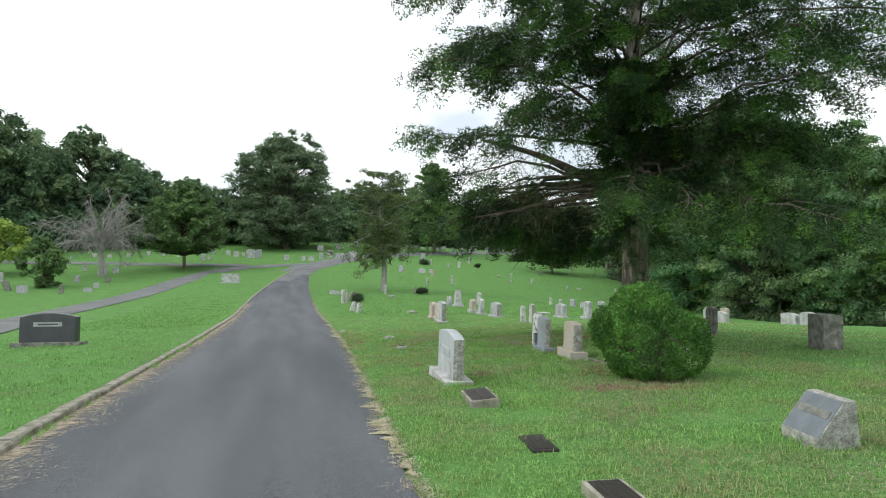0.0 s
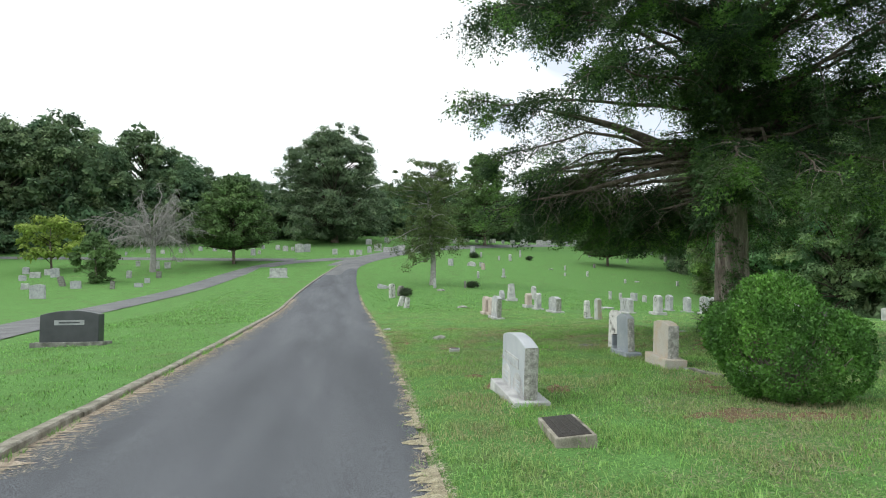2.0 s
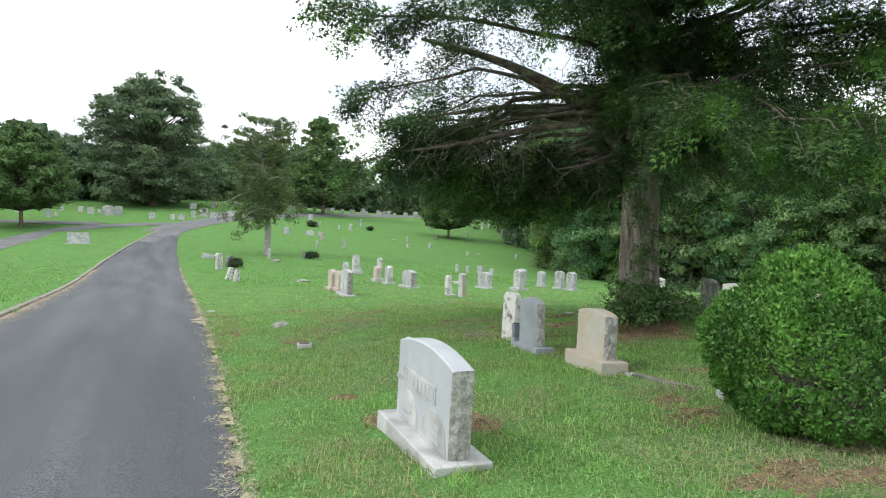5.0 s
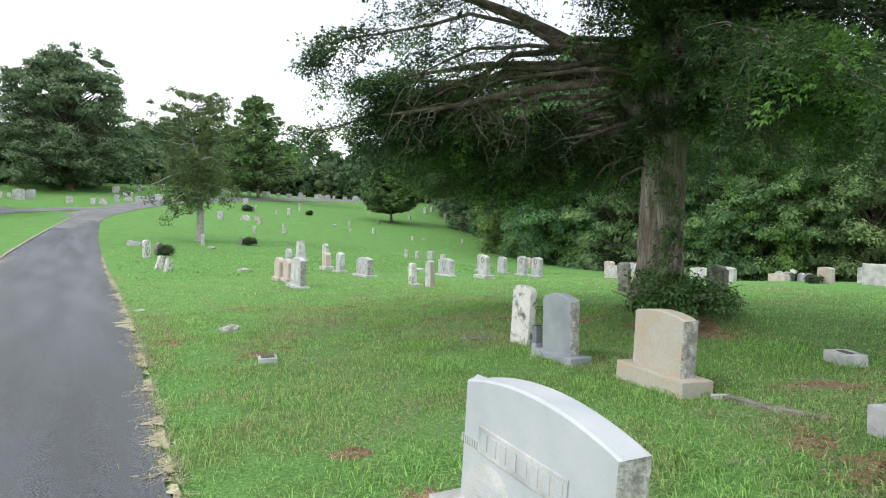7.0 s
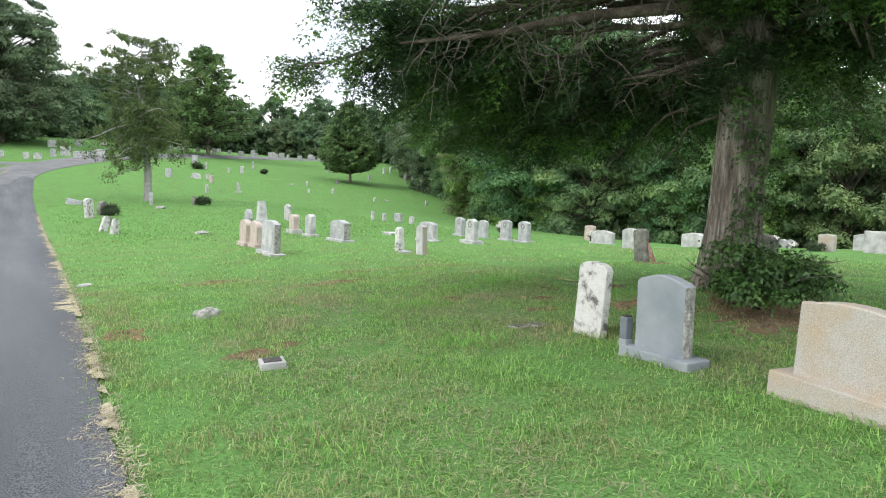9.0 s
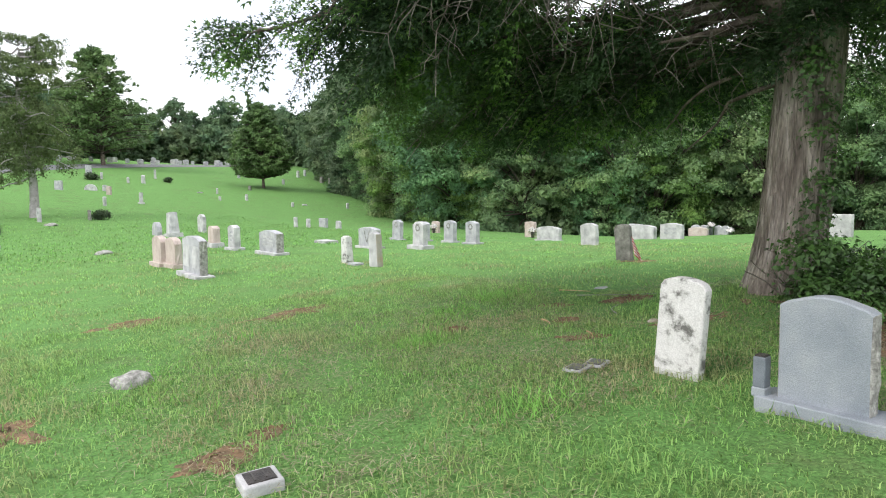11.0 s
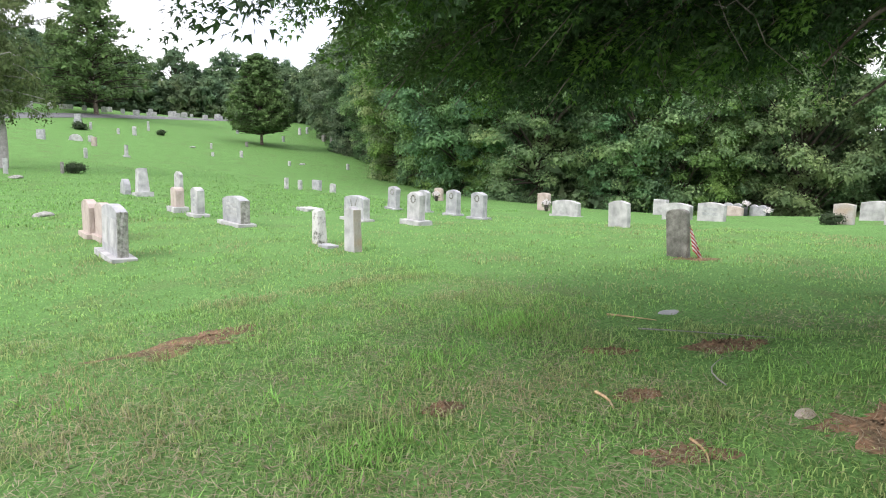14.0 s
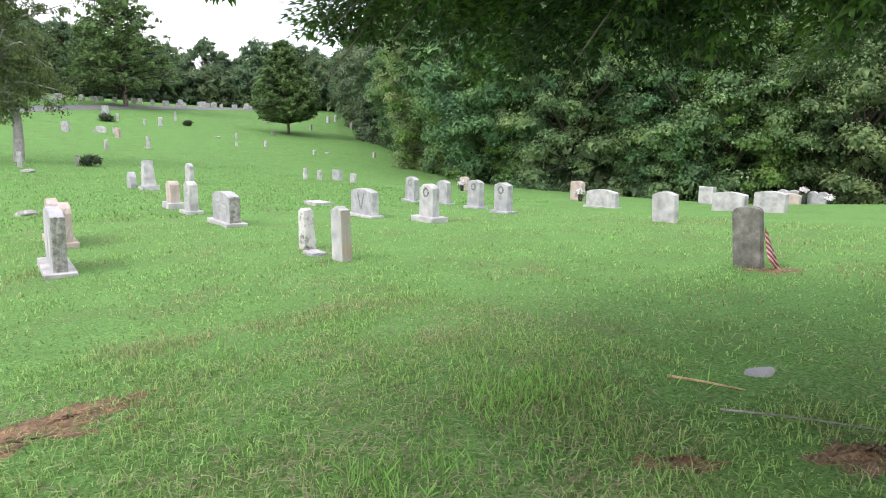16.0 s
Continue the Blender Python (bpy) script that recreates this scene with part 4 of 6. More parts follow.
def tablet_mesh(kind, w, h, t, face, rim, rough, seed, taper=0.0):
    """A tablet with flat faces, eased edges and a rock-pitched or sawn rim. Its front is at x = 0 and faces -x."""
    rng = np.random.default_rng(seed)
    o = outline(kind, w, h)
    c = np.array([0, h * 0.5])
    e = min(0.012, t * 0.1)
    ins = o + (c - o) / (np.linalg.norm(c - o, axis=1)[:, None]) * e
    ends = (np.abs(np.abs(o[:, :1]) - w / 2) < 1e-6).astype(float)
    rings = [(0.0, ins), (e, o)]
    for x in (0.3, 0.5, 0.7):
        rings.append((t * x, o + (o - c) / np.linalg.norm(o - c, axis=1)[:, None] * rng.normal(rough * 0.6, rough, (len(o), 1)) * ends))
    rings += [(t - e, o), (t, ins)]
    bm = bmesh.new()
    vs = []
    for x, q in rings:
        k = 1 - taper * np.clip(q[:, 1:2] / h, 0, 1)
        vs.append([bm.verts.new((t / 2 + (x - t / 2) * float(kk), y * float(kk), z)) for (y, z), kk in zip(q, k[:, 0])])
    m = len(o)
    bm.faces.new(vs[0])
    bm.faces.new(list(reversed(vs[-1])))
    for a, b in zip(vs[:-1], vs[1:]):
        for j in range(m):
            g = bm.faces.new((a[(j + 1) % m], a[j], b[j], b[(j + 1) % m]))
            g.material_index = 1 if rough and ends[j] and ends[(j + 1) % m] else 0
    bmesh.ops.recalc_face_normals(bm, faces=bm.faces)
    me = bpy.data.meshes.new("tablet")
    bm.to_mesh(me)
    bm.free()
    me.materials.append(face)
    me.materials.append(rim)
    return me


def block(bm, x0, x1, y0, y1, z0, z1, bevel=0.006):
    """An eased block added to a bmesh."""
    b = bmesh.new()
    bmesh.ops.create_cube(b, size=1.0, matrix=Matrix.Translation(((x0 + x1) / 2, (y0 + y1) / 2, (z0 + z1) / 2)) @ Matrix.Diagonal((x1 - x0, y1 - y0, z1 - z0, 1)))
    if bevel:
        bmesh.ops.bevel(b, geom=b.edges[:], offset=bevel, segments=2, affect="EDGES", profile=0.5)
    me = bpy.data.meshes.new("block")
    b.to_mesh(me)
    b.free()
    bm.from_mesh(me)
    bpy.data.meshes.remove(me)


def bars(parent, rows, width, z0, z1, material, name="inscription", x=-0.003, y=0.0, uneven=0.25, seed=1):
    """Lines of worn lettering as plain bars on a face."""
    rng = np.random.default_rng(seed)
    bm = bmesh.new()
    for k in range(rows):
        z = z1 + (z0 - z1) * (k + 0.5) / rows
        hh = abs(z1 - z0) / rows * 0.28
        ww = width * (1 - uneven * rng.uniform(0, 1)) / 2
        block(bm, x, x + 0.006, y - ww, y + ww, z - hh, z + hh, 0)
    return part(name, bm, material, parent)


count = [0]


def headstone(kind, x, y, w, h, t, face, label, yaw=-3.0, rim=None, rough=0.008, base=None, lean=1.0, tip=2.0, group="", taper=0.0, rows=0, ink=None, base_mat=None):
    """A gravestone that faces -x before its turn. base: (over the sides, over the front, height). lean: towards its right; tip: backwards."""
    count[0] += 1
    z = H(x, y)
    ob = empty("headstone", x, y, z)
    ob.matrix_basis = pose(x, y, z, lean, tip, yaw)
    lift = 0.0
    if base:
        bm = bmesh.new()
        block(bm, -base[1], t + base[1], -w / 2 - base[0], w / 2 + base[0], -0.08, base[2], 0.01)
        part("base", bm, base_mat or rim or face, ob)
        lift = base[2]
    p = part_me(ob, "tablet", tablet_mesh(kind, w, h - lift, t, face, rim or face, rough, count[0], taper))
    p.location = (0, 0, lift)
    if rows:
        bars(p, rows, w * 0.62, (h - lift) * 0.25, (h - lift) * 0.78, ink or M_DARK, seed=count[0])
    return tagged(ob, label, "headstone", group)

def rock(x, y, sx, sy, sz, material, label, seed):
    bm = bmesh.new()
    bmesh.ops.create_icosphere(bm, subdivisions=3, radius=1.0)
    for v in bm.verts:
        k = 1 + 0.22 * noise.noise(v.co * 1.3 + Vector((seed, 0, 0))) + 0.1 * noise.noise(v.co * 4)
        v.co = Vector((v.co.x * sx * k, v.co.y * sy * k, v.co.z * sz * k))
    ob = part("rock", bm, material, None)
    ob.location = (x, y, H(x, y) + sz * 0.25)
    return tagged(ob, label, "rock")


NEAR, PLOT, SLOPE, BROW, FIELD = "graves by the lane", "graves in the plot", "graves on the slope", "graves along the brow", "graves across the side lane"

# the family stone by the lane
fam = headstone("arch", 2.483, 9.748, 1.057, 0.777, 0.163, M_FAMILY, "pale grey granite family headstone with rock-pitched ends", rim=M_ROCKFACE, rough=0.012, base=(0.09, 0.13, 0.10), base_mat=M_WHITE, group=NEAR, yaw=-1.4, lean=4.3, tip=2.7)
fam_face = fam.children[1]
bm = bmesh.new()
block(bm, -0.008, 0.01, -0.27, 0.38, 0.29, 0.42, 0.003)
name_panel = part("name_panel", bm, M_WHITE, fam_face, "raised pale name panel")
bm = bmesh.new()
for k in range(8):
    yk = 0.325 - 0.078 * k
    block(bm, -0.011, -0.002, yk - 0.024, yk + 0.024, 0.315, 0.395, 0)
part("lettering", bm, M_FAMILY, name_panel, "row of plain worn letter bars")
for y0 in (-0.26, 0.27):
    o = outline("round", 0.46, 0.255)
    bm = bmesh.new()
    lo = [bm.verts.new((-0.006, y0 + a, max(b, 0.004))) for a, b in o]
    hi = [bm.verts.new((0.02, y0 + a, max(b, 0.004))) for a, b in o]
    bm.faces.new(lo)
    for j in range(len(o)):
        bm.faces.new((lo[(j + 1) % len(o)], lo[j], hi[j], hi[(j + 1) % len(o)]))
    bmesh.ops.recalc_face_normals(bm, faces=bm.faces)
    shield = part("arched_panel", bm, M_WHITE, fam_face, "pale arched inscription panel")
    bars(shield, 3, 0.24, 0.03, 0.18, M_FAMILY, "lettering", -0.009, y0, 0.3)
bm = bmesh.new()
for k in range(7):
    block(bm, -0.005, 0.004, 0.395 + k * 0.021, 0.407 + k * 0.021, 0.29, 0.33, 0)
part("carved_band", bm, M_WHITE, fam_face, "carved leaf band")

headstone("arch", 5.48, 11.656, 0.665, 0.717, 0.17, M_CREAM, "rust-stained cream granite headstone with rock-pitched ends", yaw=-8.6, lean=2.4, rim=M_ROCKFACE, rough=0.012, base=(0.12, 0.09, 0.16), base_mat=M_CREAM, tip=3.2, group=NEAR)
blue = headstone("serp", 5.545, 13.121, 0.522, 0.757, 0.127, M_BLUE, "blue-grey granite headstone with a curved top", yaw=-3.3, tip=1.4, rim=M_ROCKFACE, rough=0.010, base=(0.11, 0.08, 0.085), base_mat=M_BLUE, group=NEAR)
bm = bmesh.new()
block(bm, -0.05, 0.04, 0.315, 0.395, 0.13, 0.335, 0.010)
vase = part("vase", bm, M_SLATE, blue, "small square grey flower vase with a black mouth")
# solid black block in the mouth: the hollow's darkness put into the colour
bm = bmesh.new()
block(bm, -0.042, 0.032, 0.322, 0.388, 0.32, 0.345, 0.004)
part("liner", bm, M_BRONZE, vase, "black block for the vase's dark inside")
bm = bmesh.new()
block(bm, -0.055, 0.045, 0.31, 0.40, 0.07, 0.135, 0.01)
part("vase_foot", bm, M_BLUE, blue)
headstone("oval", 5.85, 14.22, 0.36, 0.76, 0.11, M_MARBLE, "weathered white marble tablet with black lichen stains", yaw=2, rough=0.004, lean=5, group=NEAR)

# a slant marker and low markers beside the lane
def slant_marker(x, y, yaw):
    ob = empty("slant_marker", x, y, H(x, y))
    ob.matrix_basis = pose(x, y, H(x, y), 3, 0, yaw)
    bm = bmesh.new()
    prof = [(0.0, -0.05), (0.0, 0.10), (0.26, 0.42), (0.36, 0.42), (0.40, -0.05)]
    a = [bm.verts.new((px, -0.25, pz)) for px, pz in prof]
    b = [bm.verts.new((px, 0.25, pz)) for px, pz in prof]
    bm.faces.new(a)
    bm.faces.new(list(reversed(b)))
    for j in range(5):
        bm.faces.new((a[(j + 1) % 5], a[j], b[j], b[(j + 1) % 5]))
    bmesh.ops.recalc_face_normals(bm, faces=bm.faces)
    bmesh.ops.bevel(bm, geom=bm.edges[:], offset=0.008, segments=2, affect="EDGES", profile=0.5)
    part("body", bm, M_ROCKFACE, ob, "rough grey granite body")
    d = Vector((0.26, 0, 0.32)).normalized()
    nrm = Vector((-0.32, 0, 0.26)).normalized()
    for name, s0, s1, half, material, label, up in (("face", 0.012, 0.40, 0.235, M_SLATE, "smooth blue-grey slanting face", 0.004), ("name_band", 0.20, 0.275, 0.20, M_DARK, "dark lettered band", 0.008)):
        bm = bmesh.new()
        q = [Vector((0, 0, 0.10)) + d * s + nrm * up + Vector((0, yy_, 0)) for s, yy_ in ((s0, -half), (s0, half), (s1, half), (s1, -half))]
        q2 = [v - nrm * 0.02 for v in q]
        va, vb = [bm.verts.new(v) for v in q], [bm.verts.new(v) for v in q2]
        bm.faces.new(va)
        for j in range(4):
            bm.faces.new((va[(j + 1) % 4], va[j], vb[j], vb[(j + 1) % 4]))
        bmesh.ops.recalc_face_normals(bm, faces=bm.faces)
        part(name, bm, material, ob, label)
    return tagged(ob, "grey granite slant marker with a worn lettered face", "grave marker", NEAR)


slant_marker(4.50, 4.84, -8)


def flat_marker(x, y, wx, wy, h, stone, plate, label, yaw=-8.0, tilt=0.0, border=0.035, rows=2, twin=False):
    """A low block with a sunk or set plate on top."""
    ob = empty("flat_marker", x, y, H(x, y))
    ob.matrix_basis = pose(x, y, H(x, y), 0, tilt, yaw)
    bm = bmesh.new()
    block(bm, -wx / 2, wx / 2, -wy / 2, wy / 2, -0.06, h, 0.01)
    part("block", bm, stone, ob)
    spans = ((-wy / 2 + border, wy / 2 - border),) if not twin else ((-wy / 2 + border, -border / 2), (border / 2, wy / 2 - border))
    for y0, y1 in spans:
        bm = bmesh.new()
        block(bm, -wx / 2 + border, wx / 2 - border, y0, y1, h - 0.01, h + 0.006, 0.003)
        pl = part("plate", bm, plate, ob, "dark cast plate")
        bm = bmesh.new()
        for k in range(rows):
            xx = -wx / 2 + border + (wx - 2 * border) * (k + 0.7) / (rows + 0.5)
            ln = (y1 - y0) * (0.3 if k % 2 else 0.38)
            block(bm, xx - 0.005, xx + 0.005, (y0 + y1) / 2 - ln, (y0 + y1) / 2 + ln, h + 0.004, h + 0.010, 0)
        if rows:
            part("lettering", bm, M_BRONZE_WORN, pl)
        else:
            bm.free()
    return tagged(ob, label, "grave marker", NEAR)


flat_marker(2.43, 7.77, 0.36, 0.84, 0.10, M_CONCRETE, M_BRONZE, "low grey stone marker with a dark bronze plate", tilt=-4, rows=3)
flat_marker(2.29, 5.56, 0.24, 0.56, 0.025, M_BRONZE, M_BRONZE, "dark bronze marker lying flush in the grass", rows=3, border=0.02)
flat_marker(2.15, 3.88, 0.30, 0.60, 0.09, M_CONCRETE, M_BRONZE, "grey stone marker with a dark bronze plate", rows=3)
flat_marker(2.77, 14.90, 0.21, 0.21, 0.06, M_WHITE, M_BRONZE, "small pale marker with a dark square plate", yaw=-12, border=0.03)
flat_marker(5.53, 14.90, 0.17, 0.21, 0.022, M_GRANITE, M_BLACK, "small square dark plate with a pale rim in the grass", yaw=-80, border=0.028, rows=0)
flat_marker(5.75, 14.86, 0.17, 0.21, 0.022, M_GRANITE, M_BLACK, "small square dark plate beside its pale-rimmed twin", yaw=-76, border=0.028, rows=0)
flat_marker(7.95, 11.25, 0.26, 0.36, 0.13, M_WHITE, M_BRONZE, "low pale stone with a dark slot on top", yaw=-30, border=0.09, rows=0)
headstone("flat", 5.60, 9.52, 0.84, 0.19, 0.30, M_GRANITE, "low grey granite block beside the boxwood", yaw=-10, rough=0.01, group=NEAR)
headstone("flat", 5.64, 10.62, 0.80, 0.028, 0.12, M_DARK, "sunken dark stone kerb lying in the grass", yaw=8, rough=0.01, group=NEAR)
headstone("flat", 5.62, 11.05, 0.12, 0.03, 0.08, M_WHITE, "pale sunken stone fragment in the grass", yaw=60, rough=0.012, group=NEAR)

# the plot beyond the bare patches
headstone("oval", 6.52, 27.95, 0.72, 0.74, 0.17, M_PINK, "pinkish granite headstone sharing a base with its twin", rim=M_PINK, base=(0.07, 0.07, 0.10), group=PLOT)
headstone("oval", 6.58, 27.20, 0.74, 0.71, 0.17, M_PINK, "pinkish granite headstone beside its darker twin", rim=M_PINK, base=(0.07, 0.07, 0.10), group=PLOT)
h2 = headstone("arch", 6.12, 24.709, 1.049, 0.834, 0.159, M_GRANITE, "grey granite headstone with tall recessed panels", rim=M_ROCKFACE, rough=0.012, base=(0.12, 0.10, 0.08), base_mat=M_WHITE, group=PLOT, yaw=-2.9, lean=2.0, tip=3.2)
for y0 in (-0.27, 0.27):
    bm = bmesh.new()
    block(bm, -0.004, 0.006, y0 - 0.19, y0 + 0.19, 0.12, 0.56, 0.002)
    part("panel", bm, M_WHITE, h2.children[1], "pale inscription panel")
headstone("round", 10.80, 41.3, 0.80, 0.60, 0.22, M_GRANITE, "squat round-topped grey stone", rough=0.012, group=PLOT)
headstone("flat", 11.05, 40.3, 0.62, 1.05, 0.40, M_WHITE, "tapered white marble monument on a low base", taper=0.25, lean=-4, base=(0.12, 0.1, 0.14), group=PLOT)
headstone("shoulder", 13.35, 42.6, 0.8, 0.86, 0.16, M_WHITE, "white marble tablet with a shaped top", group=PLOT)
headstone("oval", 9.86, 32.85, 0.5, 0.72, 0.24, M_PINK, "small worn stone on a sloping white base", base=(0.12, 0.09, 0.16), base_mat=M_WHITE, group=PLOT)
headstone("serp", 9.80, 31.1, 0.54, 0.78, 0.20, M_WHITE, "carved pale headstone with a scrolled top", base=(0.10, 0.10, 0.08), rows=3, ink=M_GRANITE, group=PLOT)
h8 = headstone("arch", 9.62, 28.3, 1.15, 0.68, 0.22, M_GRANITE, "wide grey granite double headstone with pale base", rim=M_ROCKFACE, rough=0.012, base=(0.12, 0.10, 0.08), base_mat=M_WHITE, rows=3, ink=M_WHITE, group=PLOT)
headstone("gable", 9.31, 24.0, 0.25, 0.62, 0.18, M_MARBLE, "narrow stained marble post", taper=0.15, lean=-3, group=PLOT)
# the post's ends take a browner stone: side shade put into the colour
headstone("gable", 9.19, 22.72, 0.32, 0.73, 0.15, M_WHITE, "narrow white marble post with side shade coloured brown", taper=0.06, rim=M_CREAM, rough=0.003, lean=-2, group=PLOT)
headstone("flat", 9.10, 23.4, 0.34, 0.05, 0.22, M_GRANITE, "low grey footing stone in the grass", group=PLOT)
h11 = headstone("arch", 12.75, 27.95, 0.98, 0.65, 0.20, M_GRANITE, "pale granite headstone with a carved drape", rim=M_WHITE, base=(0.10, 0.08, 0.06), group=PLOT)
bm = bmesh.new()
for s in (-1, 1):
    for k in range(6):
        block(bm, -0.006, 0.004, s * (0.03 + 0.022 * k) - 0.012, s * (0.03 + 0.022 * k) + 0.012, 0.12 + 0.06 * k, 0.20 + 0.06 * k, 0)
part("carved_drape", bm, M_DARK, h11.children[1], "dark carved V-shaped drape")
headstone("flat", 13.3, 31.6, 0.85, 0.10, 0.5, M_WHITE, "flat white marble ledger in the grass", group=PLOT)
headstone("flat", 20.0, 45.4, 0.26, 0.58, 0.14, M_WHITE, "small white marble footstone", group=PLOT)
headstone("oval", 20.6, 45.0, 0.30, 0.52, 0.14, M_WHITE, "small pale rounded footstone", group=PLOT)
headstone("flat", 21.6, 45.0, 0.80, 0.54, 0.2, M_GRANITE, "low wide grey headstone", group=PLOT)
headstone("oval", 21.45, 43.1, 0.42, 0.48, 0.16, M_WHITE, "small white rounded stone", group=PLOT)


def carved(h):
    """A dark carved wreath high on a tablet."""
    bm = bmesh.new()
    top = max(v.co.z for v in h.children[-1].data.vertices)
    for k in range(10):
        a = k * math.tau / 10
        block(bm, -0.008, 0.004, 0.085 * math.cos(a) - 0.025, 0.085 * math.cos(a) + 0.025, top * 0.74 + 0.085 * math.sin(a) - 0.02, top * 0.74 + 0.085 * math.sin(a) + 0.02, 0)
    part("carved_wreath", bm, M_DARK, h.children[-1], "dark weathered carved wreath")


carved(headstone("serp", 16.95, 31.9, 0.52, 0.80, 0.18, M_GRANITE, "grey granite headstone with a carved wreath", lean=5, base=(0.08, 0.08, 0.06), group=BROW))
carved(headstone("shoulder", 13.12, 25.95, 0.50, 0.80, 0.18, M_WHITE, "pale shouldered headstone with a carved wreath", base=(0.14, 0.12, 0.12), group=BROW))
headstone("serp", 17.0, 30.3, 0.55, 0.74, 0.16, M_GRANITE, "grey granite headstone with a curved top", base=(0.08, 0.08, 0.06), group=BROW)
headstone("oval", 24.5, 38.1, 0.58, 0.64, 0.16, M_PINK, "pale headstone with white flowers beside it", group=BROW)
carved(headstone("serp", 16.95, 28.8, 0.54, 0.80, 0.18, M_GRANITE, "grey granite headstone on a low base", base=(0.08, 0.08, 0.06), group=BROW))
carved(headstone("serp", 16.25, 26.95, 0.52, 0.77, 0.18, M_GRANITE, "pale grey headstone with a dark carved top", base=(0.09, 0.09, 0.06), group=BROW))
headstone("arch", 24.3, 31.2, 0.60, 0.74, 0.18, M_PINK, "pinkish granite headstone with a white flower urn", group=BROW)
headstone("arch", 21.25, 27.7, 1.15, 0.56, 0.20, M_WHITE, "wide low white marble headstone", base=(0.06, 0.06, 0.04), group=BROW)
headstone("serp", 17.0, 22.8, 0.55, 0.64, 0.16, M_WHITE, "pale headstone with a shaped top", lean=-2, group=BROW)
d1 = headstone("oval", 12.55, 18.84, 0.33, 0.74, 0.12, M_DARK, "dark lichened headstone with a small flag beside it", yaw=6, lean=-4, rough=0.004, group=BROW)
headstone("flat", 29.1, 28.6, 0.62, 0.66, 0.25, M_WHITE, "white block headstone on the brow", group=BROW)
headstone("arch", 22.1, 24.05, 0.95, 0.52, 0.20, M_WHITE, "wide white marble headstone on the brow", group=BROW)
headstone("arch", 22.0, 22.9, 0.82, 0.55, 0.20, M_WHITE, "white marble headstone with a gently curved top", rows=2, ink=M_GRANITE, group=BROW)
headstone("heart", 31.5, 26.5, 0.85, 0.60, 0.18, M_GRANITE, "double-arched grey headstone below the brow", group=BROW)
headstone("arch", 30.0, 25.85, 0.90, 0.42, 0.18, M_PINK, "low pinkish headstone below the brow", group=BROW)
headstone("heart", 31.5, 25.4, 0.70, 0.50, 0.18, M_GRANITE, "double-arched grey headstone beside flowers", group=BROW)
headstone("arch", 25.6, 19.5, 1.05, 0.58, 0.22, M_WHITE, "large pale granite family headstone on the brow", group=BROW)
headstone("arch", 22.8, 19.65, 0.50, 0.56, 0.2, M_CREAM, "cream headstone with a dark edge and low shrub", group=BROW)
headstone("flat", 23.7, 18.4, 1.05, 0.70, 0.22, M_WHITE, "large white granite headstone on the brow", group=BROW)
headstone("shoulder", 11.75, 15.70, 0.48, 0.80, 0.13, M_DARK, "dark lichened tablet behind the cedar", yaw=-12, rough=0.006, lean=2, group=BROW)
headstone("flat", 11.2, 11.45, 0.72, 0.74, 0.40, M_DARK, "massive dark grey granite block headstone", yaw=-20, rim=M_DARK, rough=0.02, group=BROW)
headstone("flat", 24.0, 13.2, 1.0, 0.5, 0.2, M_WHITE, "low wide white headstone beyond the cedar", group=BROW)
headstone("arch", 24.8, 10.2, 0.9, 0.55, 0.2, M_WHITE, "pale headstone far along the brow", group=BROW)

# stones by the lane on the way up
headstone("oval", 4.25, 44.9, 0.55, 0.95, 0.16, M_MARBLE, "leaning old marble tablet with dark stains", lean=4, group=SLOPE, yaw=-40)
headstone("round", 5.0, 46.6, 0.65, 0.70, 0.2, M_DARK, "dark rounded stone beside the lane", group=SLOPE, yaw=-40)
headstone("round", 3.9, 36.6, 0.30, 0.60, 0.12, M_MARBLE, "small leaning marble tablet beside the lane", lean=-22, group=SLOPE, yaw=-50)
headstone("round", 4.05, 34.9, 0.30, 0.56, 0.12, M_MARBLE, "small tilted marble tablet near the lane", lean=-14, group=SLOPE, yaw=-50)
headstone("oval", 4.5, 39.5, 0.30, 0.40, 0.12, M_DARK, "small dark leaning stone beside the lane", lean=12, group=SLOPE, yaw=-50)
headstone("flat", 4.3, 53.5, 0.9, 0.30, 0.3, M_GRANITE, "fallen grey stone lying aslant in the grass", lean=14, group=SLOPE, yaw=60)
headstone("flat", 8.45, 53.2, 0.30, 0.76, 0.2, M_WHITE, "short white post beside the thin tree", group=SLOPE)
headstone("oval", 11.0, 53.2, 0.30, 0.60, 0.14, M_DARK, "dark little stone beside a clipped shrub", group=SLOPE)
headstone("flat", 17.4, 64.7, 0.40, 0.86, 0.2, M_WHITE, "white marble tablet on the slope", group=SLOPE, base=(0.1, 0.1, 0.1))
headstone("gable", 14.3, 62.8, 0.30, 0.68, 0.2, M_WHITE, "small white pointed stone on the slope", group=SLOPE)
headstone("round", 16.3, 74.4, 1.0, 0.55, 0.4, M_WHITE, "low rounded white stone on the slope", group=SLOPE, yaw=60)
headstone("flat", 17.3, 74.3, 0.5, 0.5, 0.3, M_WHITE, "small pale block on the slope", group=SLOPE)
headstone("flat", 13.8, 74.2, 0.6, 0.8, 0.25, M_GRANITE, "grey stone on the slope by the tree", group=SLOPE, yaw=50)
headstone("flat", 19.8, 89.2, 0.6, 1.1, 0.3, M_GRANITE, "tall grey stone near the crest", group=SLOPE, yaw=50)
headstone("oval", 23.2, 82.6, 0.5, 0.84, 0.3, M_WHITE, "white headstone halfway up the slope", group=SLOPE)
